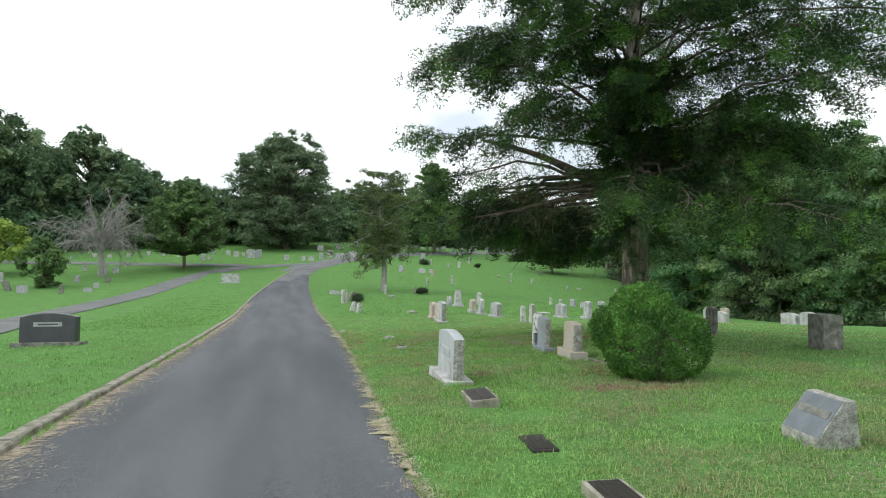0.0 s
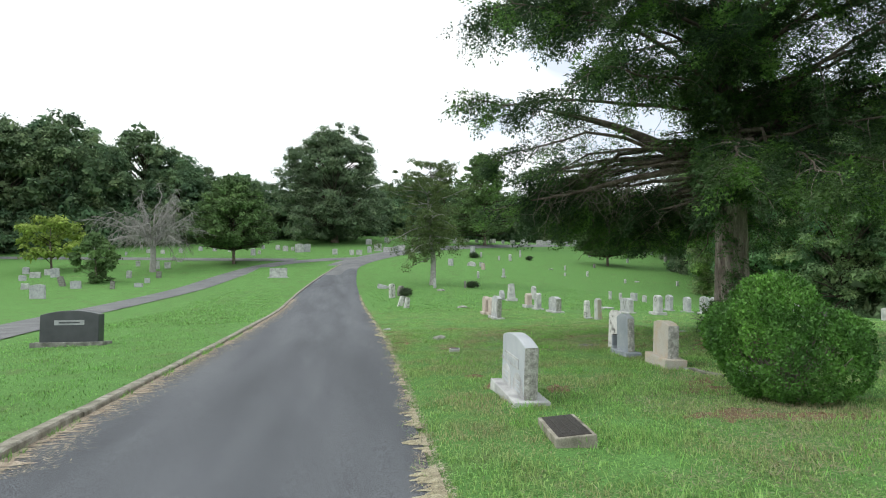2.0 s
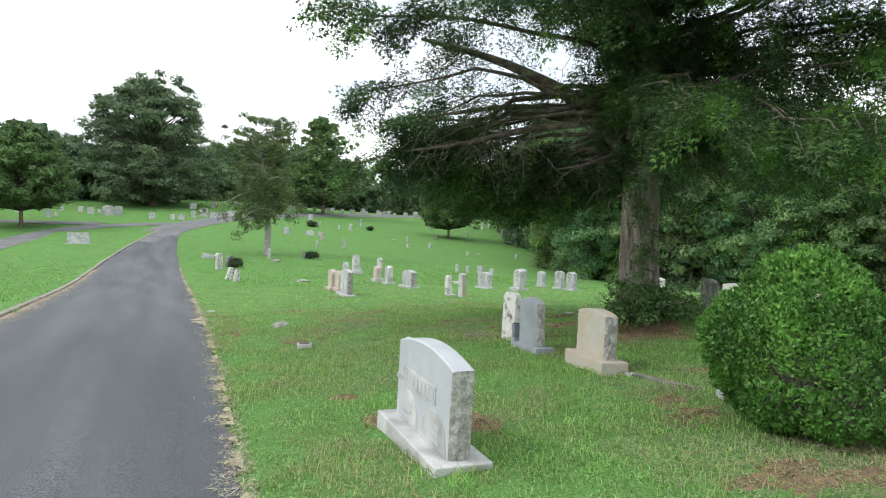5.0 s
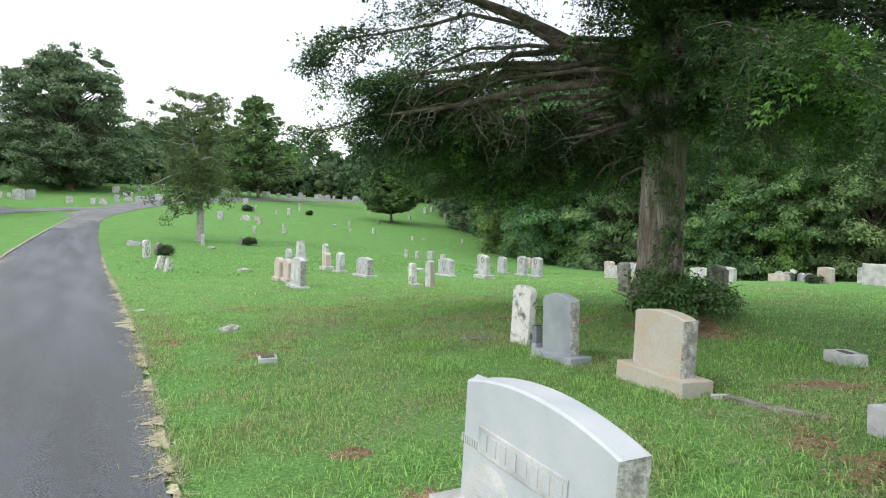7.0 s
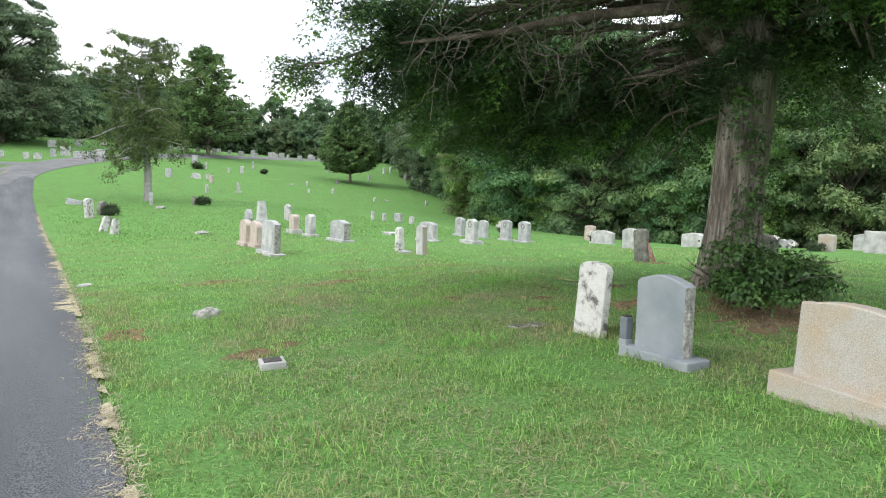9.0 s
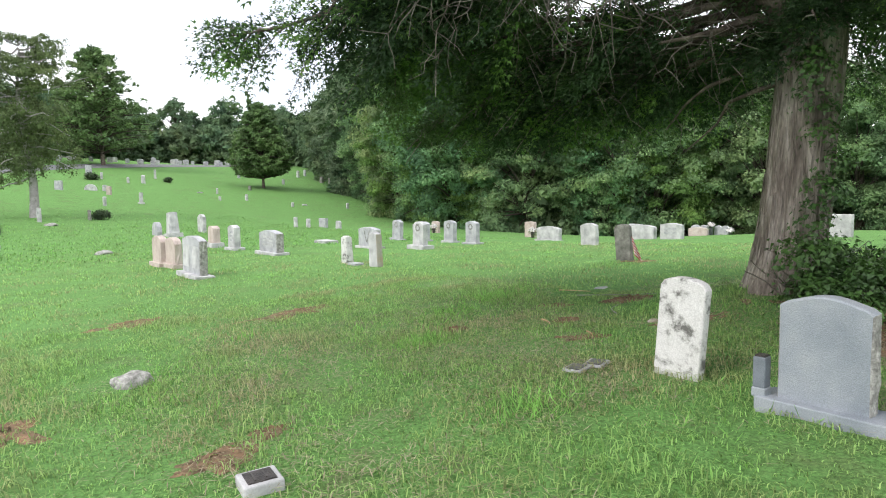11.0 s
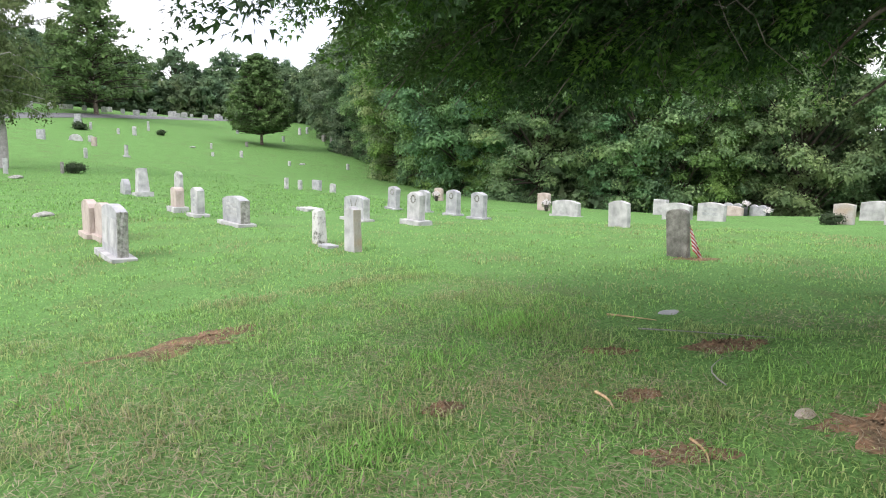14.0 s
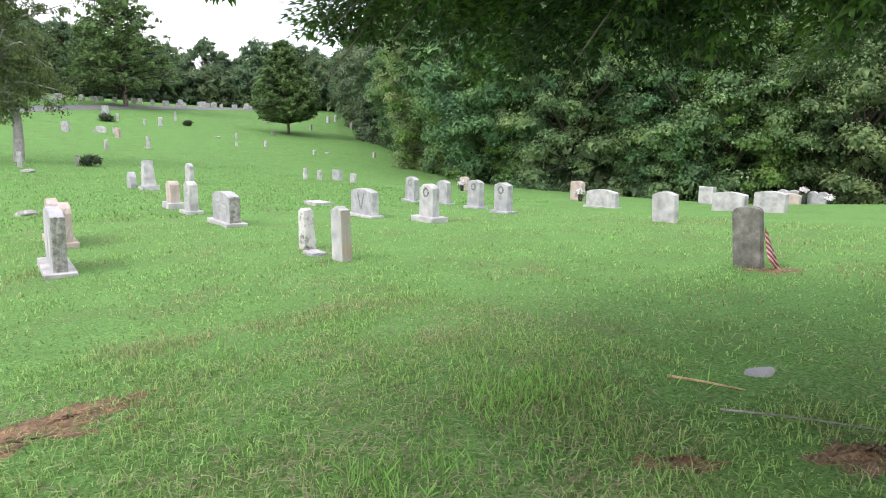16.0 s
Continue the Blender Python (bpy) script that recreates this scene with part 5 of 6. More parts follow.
headstone("flat", 26.5, 88.8, 0.24, 1.0, 0.24, M_WHITE, "slim white marble post on the slope", taper=0.2, group=SLOPE)
headstone("gable", 21.8, 82.7, 0.35, 0.55, 0.2, M_WHITE, "small white stone on the slope", group=SLOPE)
headstone("oval", 28.3, 69.3, 0.40, 0.58, 0.16, M_WHITE, "small white rounded tablet on the slope", group=SLOPE)
headstone("flat", 42.0, 87.4, 0.4, 0.64, 0.2, M_GRANITE, "small grey stone beneath the lone cedar", group=SLOPE)
headstone("oval", 50.0, 97.6, 0.6, 1.0, 0.2, M_WHITE, "white tablet beyond the lone cedar", group=SLOPE)
headstone("oval", 52.4, 99.7, 0.5, 0.95, 0.2, M_GRANITE, "grey tablet beyond the lone cedar", group=SLOPE)
headstone("flat", 35.8, 63.6, 0.22, 0.50, 0.2, M_WHITE, "small white stake-like stone near the woods", group=SLOPE)
headstone("oval", 49.3, 90.0, 0.6, 0.9, 0.3, M_DARK, "dark stone in a shaded hollow", group=SLOPE)
headstone("oval", 49.6, 88.4, 0.5, 1.0, 0.3, M_DARK, "dark tilted stone in a shaded hollow", lean=10, group=SLOPE)
headstone("flat", 25.5, 68.8, 0.3, 0.35, 0.15, M_WHITE, "low white stone in the grass of the slope", group=SLOPE)
headstone("gable", 27.8, 74.8, 0.25, 0.55, 0.15, M_WHITE, "little white pointed stone on the slope", lean=10, group=SLOPE)
headstone("oval", 30.4, 64.4, 0.3, 0.4, 0.15, M_WHITE, "low white stone near the foot of the slope", group=SLOPE)
headstone("gable", 16.9, 71.2, 0.34, 0.75, 0.3, M_PINK, "small brownish stone on the slope", group=SLOPE, yaw=50)
headstone("oval", 33.4, 79.2, 0.4, 0.5, 0.2, M_DARK, "low dark stone near the lone cedar", group=SLOPE)
headstone("flat", 18.9, 86.4, 0.5, 0.75, 0.3, M_GRANITE, "grey stone beside a dark shrub on the slope", group=SLOPE)
headstone("oval", 20.0, 85.3, 0.35, 0.7, 0.2, M_WHITE, "little white tablet high on the slope", group=SLOPE)
headstone("oval", 39.2, 94.4, 0.5, 0.9, 0.25, M_GRANITE, "grey stone behind the lone cedar", group=SLOPE)
rock(26.2, 75.0, 0.3, 0.2, 0.08, M_WHITE, "flat pale stone lying on the slope", 31)
rock(32.5, 65.8, 0.3, 0.2, 0.1, M_WHITE, "flat white stone low on the slope", 32)
rock(8.6, 50.6, 0.3, 0.25, 0.12, M_ROCKFACE, "low grey fieldstone in front of the thin tree", 33)
crest_rng = np.random.default_rng(40)
crest = headstone("arch", 6.0, 100.0, 0.9, 0.85, 0.25, M_WHITE, "pale headstone along the far lane", yaw=70, rough=0.0, group="graves along the crest")
crest_dark = headstone("oval", 9.0, 103.0, 0.7, 0.9, 0.25, M_GRANITE, "grey headstone along the far lane", yaw=70, rough=0.0, group="graves along the crest")
CREST = [(-9.7, 87.4, 1.0), (-9.0, 88.5, 0.6), (-5.9, 91.8, 0.9), (-3.9, 89.9, 1.4), (-2.9, 90.2, 1.2), (0.8, 86.3, 0.9), (2.9, 85.5, 0.8), (3.9, 85.4, 0.8), (5.4, 87.8, 1.0), (6.7, 89.8, 1.25), (7.6, 87.7, 0.9), (8.2, 88.1, 0.85), (9.0, 88.3, 0.9), (9.9, 90.2, 1.0)]
for k in range(30):
    CREST.append((12 + 40 * k / 29 + crest_rng.uniform(-1, 1), 106 + 14 * k / 29 + crest_rng.uniform(-2, 3), crest_rng.uniform(0.6, 1.05)))
for k in range(12):
    CREST.append((-26 + 2.1 * k, 90 + crest_rng.uniform(0, 6), crest_rng.uniform(0.5, 0.9)))
for k, (x, y, s) in enumerate(CREST):
    o = copy_thing(crest_dark if k % 4 == 0 else crest, Matrix.Identity(4))
    o.matrix_basis = Matrix.LocRotScale((x, y, H(x, y)), Euler((0, 0, radians(crest_rng.uniform(40, 100)))), (s, s * crest_rng.uniform(0.7, 1.3), s))

# across the lane
bl = headstone("arch", -6.10, 19.35, 1.42, 0.88, 0.30, M_BLACK, "wide polished black granite headstone with a pale name panel", yaw=84, rough=0.0, base=(0.16, 0.12, 0.10), base_mat=M_DARK)
bm = bmesh.new()
block(bm, -0.004, 0.004, -0.36, 0.36, 0.42, 0.54, 0.002)
bp = part("name_panel", bm, M_GRANITE, bl.children[1], "pale grey name panel")
bars(bp, 1, 0.50, 0.445, 0.515, M_BLACK, "lettering", -0.007, 0, 0)
wd = headstone("flat", -4.7, 64.6, 1.6, 0.92, 0.4, M_WHITE, "wide white granite headstone on the middle lawn", yaw=84, rough=0.006, base=(0.15, 0.1, 0.08))
fld = [("arch", -21.2, 53.8, 1.3, 1.25, M_GRANITE), ("flat", -25.4, 61.6, 0.7, 0.6, M_WHITE), ("arch", -28.5, 68.3, 0.7, 0.65, M_GRANITE), ("flat", -28.3, 70.4, 1.1, 0.7, M_WHITE),
       ("oval", -30.6, 73.9, 0.7, 0.85, M_GRANITE), ("flat", -28.0, 72.5, 0.7, 0.7, M_WHITE), ("arch", -26.5, 70.5, 0.9, 1.1, M_GRANITE), ("arch", -21.2, 61.0, 0.95, 0.8, M_GRANITE),
       ("oval", -17.9, 59.8, 0.4, 0.82, M_DARK), ("oval", -19.1, 68.3, 0.5, 0.87, M_WHITE), ("flat", -16.2, 63.8, 0.5, 0.55, M_GRANITE), ("arch", -16.1, 60.7, 0.8, 0.45, M_GRANITE),
       ("flat", -21.1, 78.5, 0.5, 0.7, M_WHITE), ("arch", -18.4, 75.5, 0.7, 1.0, M_WHITE), ("flat", -17.3, 75.8, 0.7, 0.8, M_WHITE), ("flat", -17.4, 81.7, 0.6, 0.6, M_WHITE), ("oval", -16.2, 67.7, 0.5, 0.8, M_DARK)]
for k, (kind, x, y, w, h, m) in enumerate(fld):
    shade = {"grey_granite": "grey granite", "pale_marble": "white marble", "lichened_dark_stone": "dark lichened"}[m.name]
    headstone(kind, x, y, w * 0.88, h * 0.86, 0.25, m, shade + " headstone in the field across the side lane", yaw=75 + (k * 37) % 25, rough=0.0, group=FIELD, lean=(k * 13) % 7 - 3)
headstone("oval", -23.0, 63.1, 0.5, 0.95, 0.2, M_DARK, "dark leaning tablet in the field", yaw=80, lean=-20, group=FIELD)


# ---- small things among the graves ----
def small_flag(x, y):
    """A little striped flag on a stick, leaning and furled against its stone."""
    ob = empty("grave_flag", x, y, H(x, y))
    ob.matrix_basis = pose(x, y, H(x, y), 6, 0, 45)
    v, f = tube([(0, 0, -0.03), (0, 0, 0.53)], [0.006, 0.005], 6)
    part_me(ob, "stick", array_mesh("stick", v, f, M_TWIG))
    bands, cols = 11, 9
    u = np.linspace(0, 1, cols)
    for k in range(bands):
        rows = []
        for t in np.linspace(k, k + 1, 3) / bands:
            rows.append(np.stack([0.02 * np.sin(u * 8 + t * 3) * (0.3 + t) - 0.03 * t, 0.015 - u * (0.05 + 0.13 * t) - 0.09 * t, 0.50 - 0.36 * t - 0.11 * u * (0.5 + t)], -1))
        q = np.stack(rows).reshape(-1, 3)
        i = (np.arange(2)[:, None] * cols + np.arange(cols - 1)[None]).ravel()
        me = array_mesh("stripe", q, np.stack([i, i + 1, i + 1 + cols, i + cols], -1), M_FLAG_RED if k % 2 == 0 else M_FLAG_WHITE, True)
        st = part_me(ob, "stripe", me, "red stripe" if k % 2 == 0 else "white stripe")
        so = st.modifiers.new("thick", "SOLIDIFY")
        so.thickness = 0.002
    return tagged(ob, "small furled red and white striped flag on a stick", "flag")


M_FLAG_RED = mat("red_cloth", [(0.42, 0.05, 0.06), (0.52, 0.09, 0.09)], scale=20, bump=0.1, translucent=0.2)
M_FLAG_WHITE = mat("white_cloth", [(0.66, 0.62, 0.62), (0.76, 0.73, 0.72)], scale=20, bump=0.1, translucent=0.2)
small_flag(12.50, 18.67)


def flowers(x, y, petal, label, pot, tall=0.5):
    """A posy of cloth flowers in a pot."""
    rng = np.random.default_rng(int(x * 10))
    ob = empty("flower_pot", x, y, H(x, y))
    v, f = tube([(0, 0, -0.02), (0, 0, 0.02), (0, 0, tall * 0.5), (0, 0, tall * 0.52)], [0.06, 0.07, 0.10, 0.09], 12)
    part_me(ob, "pot", array_mesh("pot", v, f, pot, True))
    d = unit(rng, 90)
    d[:, 2] = np.abs(d[:, 2])
    at = d * 0.15 + [0, 0, tall * 0.62]
    part_me(ob, "petals", array_mesh("petals", *leaves(rng, at, unit(rng, 90), d, np.full(90, 0.09), np.full(90, 0.07)), petal))["kind"] = "stuff"
    d = unit(rng, 60)
    part_me(ob, "leaves", array_mesh("greens", *leaves(rng, d * 0.10 + [0, 0, tall * 0.5], d, unit(rng, 60), np.full(60, 0.12), np.full(60, 0.03)), M_IVY))["kind"] = "stuff"
    return tagged(ob, label, "flower pot")


flowers(23.9, 30.65, M_FLAG_WHITE, "white cloth flowers in a dark urn beside a headstone", M_BRONZE)
flowers(24.0, 37.6, M_FLAG_WHITE, "small white flowers beside a headstone", M_BRONZE)
flowers(31.3, 25.8, M_FLAG_WHITE, "white and pink flowers in a dark vase", M_BLACK, 0.8)
flowers(31.0, 24.75, M_FLAG_WHITE, "low white flowers beside a headstone", M_BLACK, 0.3)


M_SHRUB = mat("dark_shrub_leaves", [(0.03, 0.055, 0.025), (0.055, 0.095, 0.035)], scale=3, bump=0, fine=0.2, rough=0.7, island=0.4, translucent=0.2)


def shrub(x, y, r, label, seed):
    rng = np.random.default_rng(seed)
    ob = empty("shrub", x, y, H(x, y))
    c = unit(rng, 16) * [r * 0.5, r * 0.5, r * 0.25] + [0, 0, r * 0.36]
    part_me(ob, "leaves", array_mesh("shrub_leaves", *clump_leaves(rng, c, np.full((16, 3), r * 0.42), 110, r * 0.12), M_SHRUB))["kind"] = "stuff"
    part_me(ob, "stem", array_mesh("shrub_stem", *tube([(0, 0, -0.05), (0, 0, r * 0.8)], [0.03, 0.01], 6), M_TWIG))
    return tagged(ob, label, "shrub")


shrub(11.7, 53.2, 0.62, "small dark clipped shrub beside a stone", 3)
shrub(5.4, 46.2, 0.6, "dark little shrub growing among old stones", 4)
shrub(19.0, 84.2, 0.9, "dark rounded shrub on the slope", 5)
shrub(26.6, 84.5, 0.62, "low dark shrub below a marble post", 6)
shrub(22.5, 19.8, 0.36, "low green shrub beside a cream headstone", 7)


rock(2.9, 17.5, 0.17, 0.14, 0.085, M_ROCKFACE, "pale grey fieldstone sunk in the lawn", 3)
rock(9.06, 17.04, 0.14, 0.08, 0.03, M_GRANITE, "flat grey stone lying in the grass", 9)
rock(7.35, 15.25, 0.08, 0.05, 0.02, M_CREAM, "small pale stone chip in the grass", 12)
rock(6.75, 33.5, 0.25, 0.2, 0.1, M_ROCKFACE, "low grey fieldstone beside pink headstones", 15)
rock(1.95, 21.3, 0.12, 0.1, 0.03, M_WHITE, "small white stone lying beside the lane", 18)


def stick(points, r, material, label):
    v, f = tube(points, np.linspace(r, r * 0.4, len(points)), 6)
    return tagged(new("fallen_branch", array_mesh("fallen_branch", v, f, material, True)), label, "branch")


def lying(x0, y0, x1, y1, bend, n=6):
    t = np.linspace(0, 1, n)
    xs, ys = x0 + (x1 - x0) * t - (y1 - y0) * bend * np.sin(t * 3.1), y0 + (y1 - y0) * t + (x1 - x0) * bend * np.sin(t * 3.1)
    return [(x, y, H(x, y) + 0.03) for x, y in zip(xs, ys)]


M_SPLIT = mat("split_pale_wood", [(0.42, 0.28, 0.14), (0.60, 0.46, 0.28)], scale=20, bump=0.3)
stick(lying(8.55, 17.38, 8.67, 16.94, 0.03), 0.010, M_SPLIT, "freshly split pale branch lying in the grass")
stick(lying(6.80, 16.28, 6.66, 16.06, 0.1), 0.012, M_SPLIT, "broken pale piece of wood in the grass")
stick(lying(7.45, 15.75, 7.95, 16.00, 0.15), 0.006, M_DEADWOOD, "thin grey fallen twig in the grass")
stick(lying(8.3, 16.9, 8.6, 15.9, 0.08), 0.007, M_DEADWOOD, "thin bent grey twig on bare soil")
stick(lying(6.6, 15.55, 6.4, 15.35, 0.1), 0.009, M_SPLIT, "short broken stick on bare soil")


# ---- bare soil, litter and grass ----
PATCHES = []


def bare_patch(x, y, rx, ry, turn=0.0, seed=1, lumps=0.012, material=None):
    """Worn clay showing through the lawn, with a ragged rim."""
    rng = np.random.default_rng(seed)
    rx, ry = rx * 0.85, ry * 0.85
    PATCHES.append((x, y, rx, ry, radians(turn)))
    n, rings = 48, 12
    v = [[0, 0, 0]]
    ca, sa = math.cos(radians(turn)), math.sin(radians(turn))
    for k in range(1, rings + 1):
        for j in range(n):
            a = j * math.tau / n
            w = 1 + 0.6 * noise.noise((math.cos(a) * 1.7 + seed, math.sin(a) * 1.7, 0)) + 0.45 * noise.noise((math.cos(a) * 5, math.sin(a) * 5, seed))
            r = k / rings * w
            v.append([rx * r * math.cos(a), ry * r * math.sin(a), 0])
    v = np.array(v)
    X, Y = x + v[:, 0] * ca - v[:, 1] * sa, y + v[:, 0] * sa + v[:, 1] * ca
    rim = np.concatenate([[0], np.repeat(np.arange(1, rings + 1), n)]) / rings
    bump = np.array([noise.noise((a * 5.0, b * 5.0, seed)) + 0.6 * noise.noise((a * 14.0, b * 14.0, seed)) for a, b in zip(X, Y)])
    Z = height(X, Y) + 0.016 - 0.026 * rim ** 1.5 + 0.015 * bump + 0.6 * np.abs(rng.normal(0, lumps, len(X))) * (rim < 0.8)
    quads = []
    for k in range(1, rings):
        for j in range(n):
            a, b = 1 + (k - 1) * n + j, 1 + (k - 1) * n + (j + 1) % n
            quads.append([a, b, b + n, a + n])
    for j in range(0, n, 2):
        quads.append([0, 1 + j, 1 + (j + 1) % n, 1 + (j + 2) % n])
    ob = new("bare_soil", array_mesh("bare_soil", np.stack([X, Y, Z], -1), np.array(quads), material or M_CLAY, True))
    return tagged(ob, "worn patch of reddish bare clay in the lawn", "bare soil", "bare clay patches", kind="stuff")


bare_patch(4.35, 8.15, 0.6, 0.32, 30, 1)
bare_patch(5.1, 7.85, 0.7, 0.28, -15, 2)
bare_patch(3.2, 10.1, 0.55, 0.22, 70, 3)
bare_patch(2.45, 10.6, 0.16, 0.30, 0, 4)
bare_patch(5.2, 10.05, 0.4, 0.22, 30, 5)
bare_patch(5.0, 9.5, 0.55, 0.36, 10, 6)
bare_patch(6.7, 10.9, 0.55, 0.22, -20, 7)
bare_patch(3.7, 20.4, 0.60, 0.28, 20, 8)
bare_patch(5.3, 19.1, 0.75, 0.25, -10, 9)
bare_patch(1.95, 17.0, 0.30, 0.45, 0, 10)
bare_patch(2.75, 15.45, 0.35, 0.22, 10, 11)
bare_patch(3.2, 15.6, 0.2, 0.15, 0, 12)
bare_patch(8.32, 16.15, 0.38, 0.20, -40, 13, 0.03)
bare_patch(7.65, 16.75, 0.32, 0.12, -40, 14, 0.02)
bare_patch(6.97, 16.10, 0.20, 0.10, -40, 15, 0.03)
bare_patch(5.98, 16.78, 0.16, 0.12, 0, 16, 0.02)
bare_patch(5.5, 19.25, 0.7, 0.25, 10, 17)
bare_patch(12.6, 18.55, 0.5, 0.2, -40, 18)
bare_patch(8.0, 13.6, 1.1, 1.0, 0, 19)
bare_patch(7.4, 14.9, 0.5, 0.3, -30, 20)
bare_patch(6.5, 15.5, 0.35, 0.18, -40, 21)
bare_patch(2.45, 11.5, 0.25, 0.15, 0, 22)


def litter():
    """Dry clippings and leaf scraps drifted along both edges of the lane."""
    rng = np.random.default_rng(33)
    n = 60000
    y = 48 * rng.uniform(0, 1, n) ** 1.25
    side = rng.uniform(0, 1, n) < 0.5
    off = np.abs(rng.normal(0, 1, n)) * np.where(side, 0.22, 0.15)
    drift = np.array([noise.noise((0.0 if s else 9.0, yv * 0.9, 0)) + 0.7 * noise.noise((0.0 if s else 5.0, yv * 3.1, 0)) for s, yv in zip(side, y)])
    keep = drift * 0.5 + np.where(side, 0.48, 0.24) > off * 1.5
    x = np.where(side, kerb_x(y) + 0.02 + off * 1.5, edge_x(y) + 0.10 - off * 1.1)
    x, y = x[keep], y[keep]
    m = len(x)
    at = np.stack([x, y, base_height(x, y) + np.interp((x - kerb_x(y)) / 3.8, [0, 0.5, 1], [0.026, 0.056, 0.024]) + rng.uniform(0.002, 0.012, m)], -1)
    ax = rng.normal(size=(m, 3)) * [1, 1, 0.12] + np.where(side[keep], 1.2, 0.0)[:, None] * [1, 0.4, 0]
    s = rng.uniform(0.02, 0.085, m)
    me = array_mesh("litter", *leaves(rng, at, ax, np.tile([0, 0, 1.0], (m, 1)) + rng.normal(0, 0.2, (m, 3)), s, s * rng.uniform(0.05, 0.14, m)), M_LITTER)
    return tagged(new("dry_litter", me), "dry tan clippings and leaf scraps along the lane's edges", "litter", kind="stuff")


litter()


def drift(side, label, material):
    """Ragged tongues of dry clippings that reach from the lane's edge over the asphalt."""
    rng = np.random.default_rng(34 + side)
    vs, fs, o = [], [], 0
    y = -1.0
    while y < 46:
        thick = noise.noise((side * 7.0, y * 0.55, 1)) + 0.8 * noise.noise((side * 3.0, y * 2.3, 5))
        wide = rng.uniform(0.03, 0.09) * (1 + y * 0.02) * (1 + 1.2 * side)
        y += wide * rng.uniform(0.4, 1.1)
        if side == 0:
            reach = max(0.05, 0.20 + 0.16 * thick) * rng.uniform(0.5, 1.6)
        else:
            reach = (0.08 + 0.24 * thick) * rng.uniform(0.6, 1.25)
        if reach < 0.06:
            continue
        u = np.linspace(0, 1, 6)
        half = wide * 0.5 * np.array([1.2, 1.1, 0.9, 0.7, 0.45, 0.12 + 0.1 * side]) * rng.uniform(0.6, 1.4, 6)
        slant = rng.normal(0.0, 0.12)
        x0 = float(kerb_x(y)) + 0.0 if side == 0 else float(edge_x(y)) + 0.05
        xs = x0 + u * reach * (1 if side == 0 else -1)
        yc = y + u * reach * slant + rng.normal(0, 0.006, 6)
        for k in (-1, 1):
            yk = yc + half * k
            z = base_height(xs, yk) + np.interp((xs - kerb_x(yk)) / (edge_x(yk) - kerb_x(yk)), [0, 0.5, 1], [0.022, 0.052, 0.022]) + 0.007 + 0.006 * (1 - u) * rng.uniform(0, 1)
            vs.append(np.stack([xs, yk, z], -1))
        i = o + np.arange(5)
        fs.append(np.stack([i, i + 1, i + 7, i + 6], -1))
        o += 12
    me = array_mesh("litter_drift", np.concatenate(vs), np.concatenate(fs), material)
    return tagged(new("litter_drift", me), label, "litter", kind="stuff")


M_DRIFT = mat("matted_clippings", [(0.24, 0.195, 0.155), (0.40, 0.335, 0.265), (0.54, 0.47, 0.38)], scale=14, bump=1.0, bump_scale=110, fine=0.4, rough=1.0, spec=0.1, spread=0.14)
M_STRAW = mat("matted_straw", [(0.24, 0.22, 0.14), (0.38, 0.35, 0.24), (0.50, 0.47, 0.34)], scale=14, bump=1.0, bump_scale=110, fine=0.4, rough=1.0, spec=0.1, spread=0.14)
drift(0, "brown matted clippings washed out from the kerb", M_DRIFT)
drift(1, "pale straw matted over the asphalt's worn edge", M_STRAW)


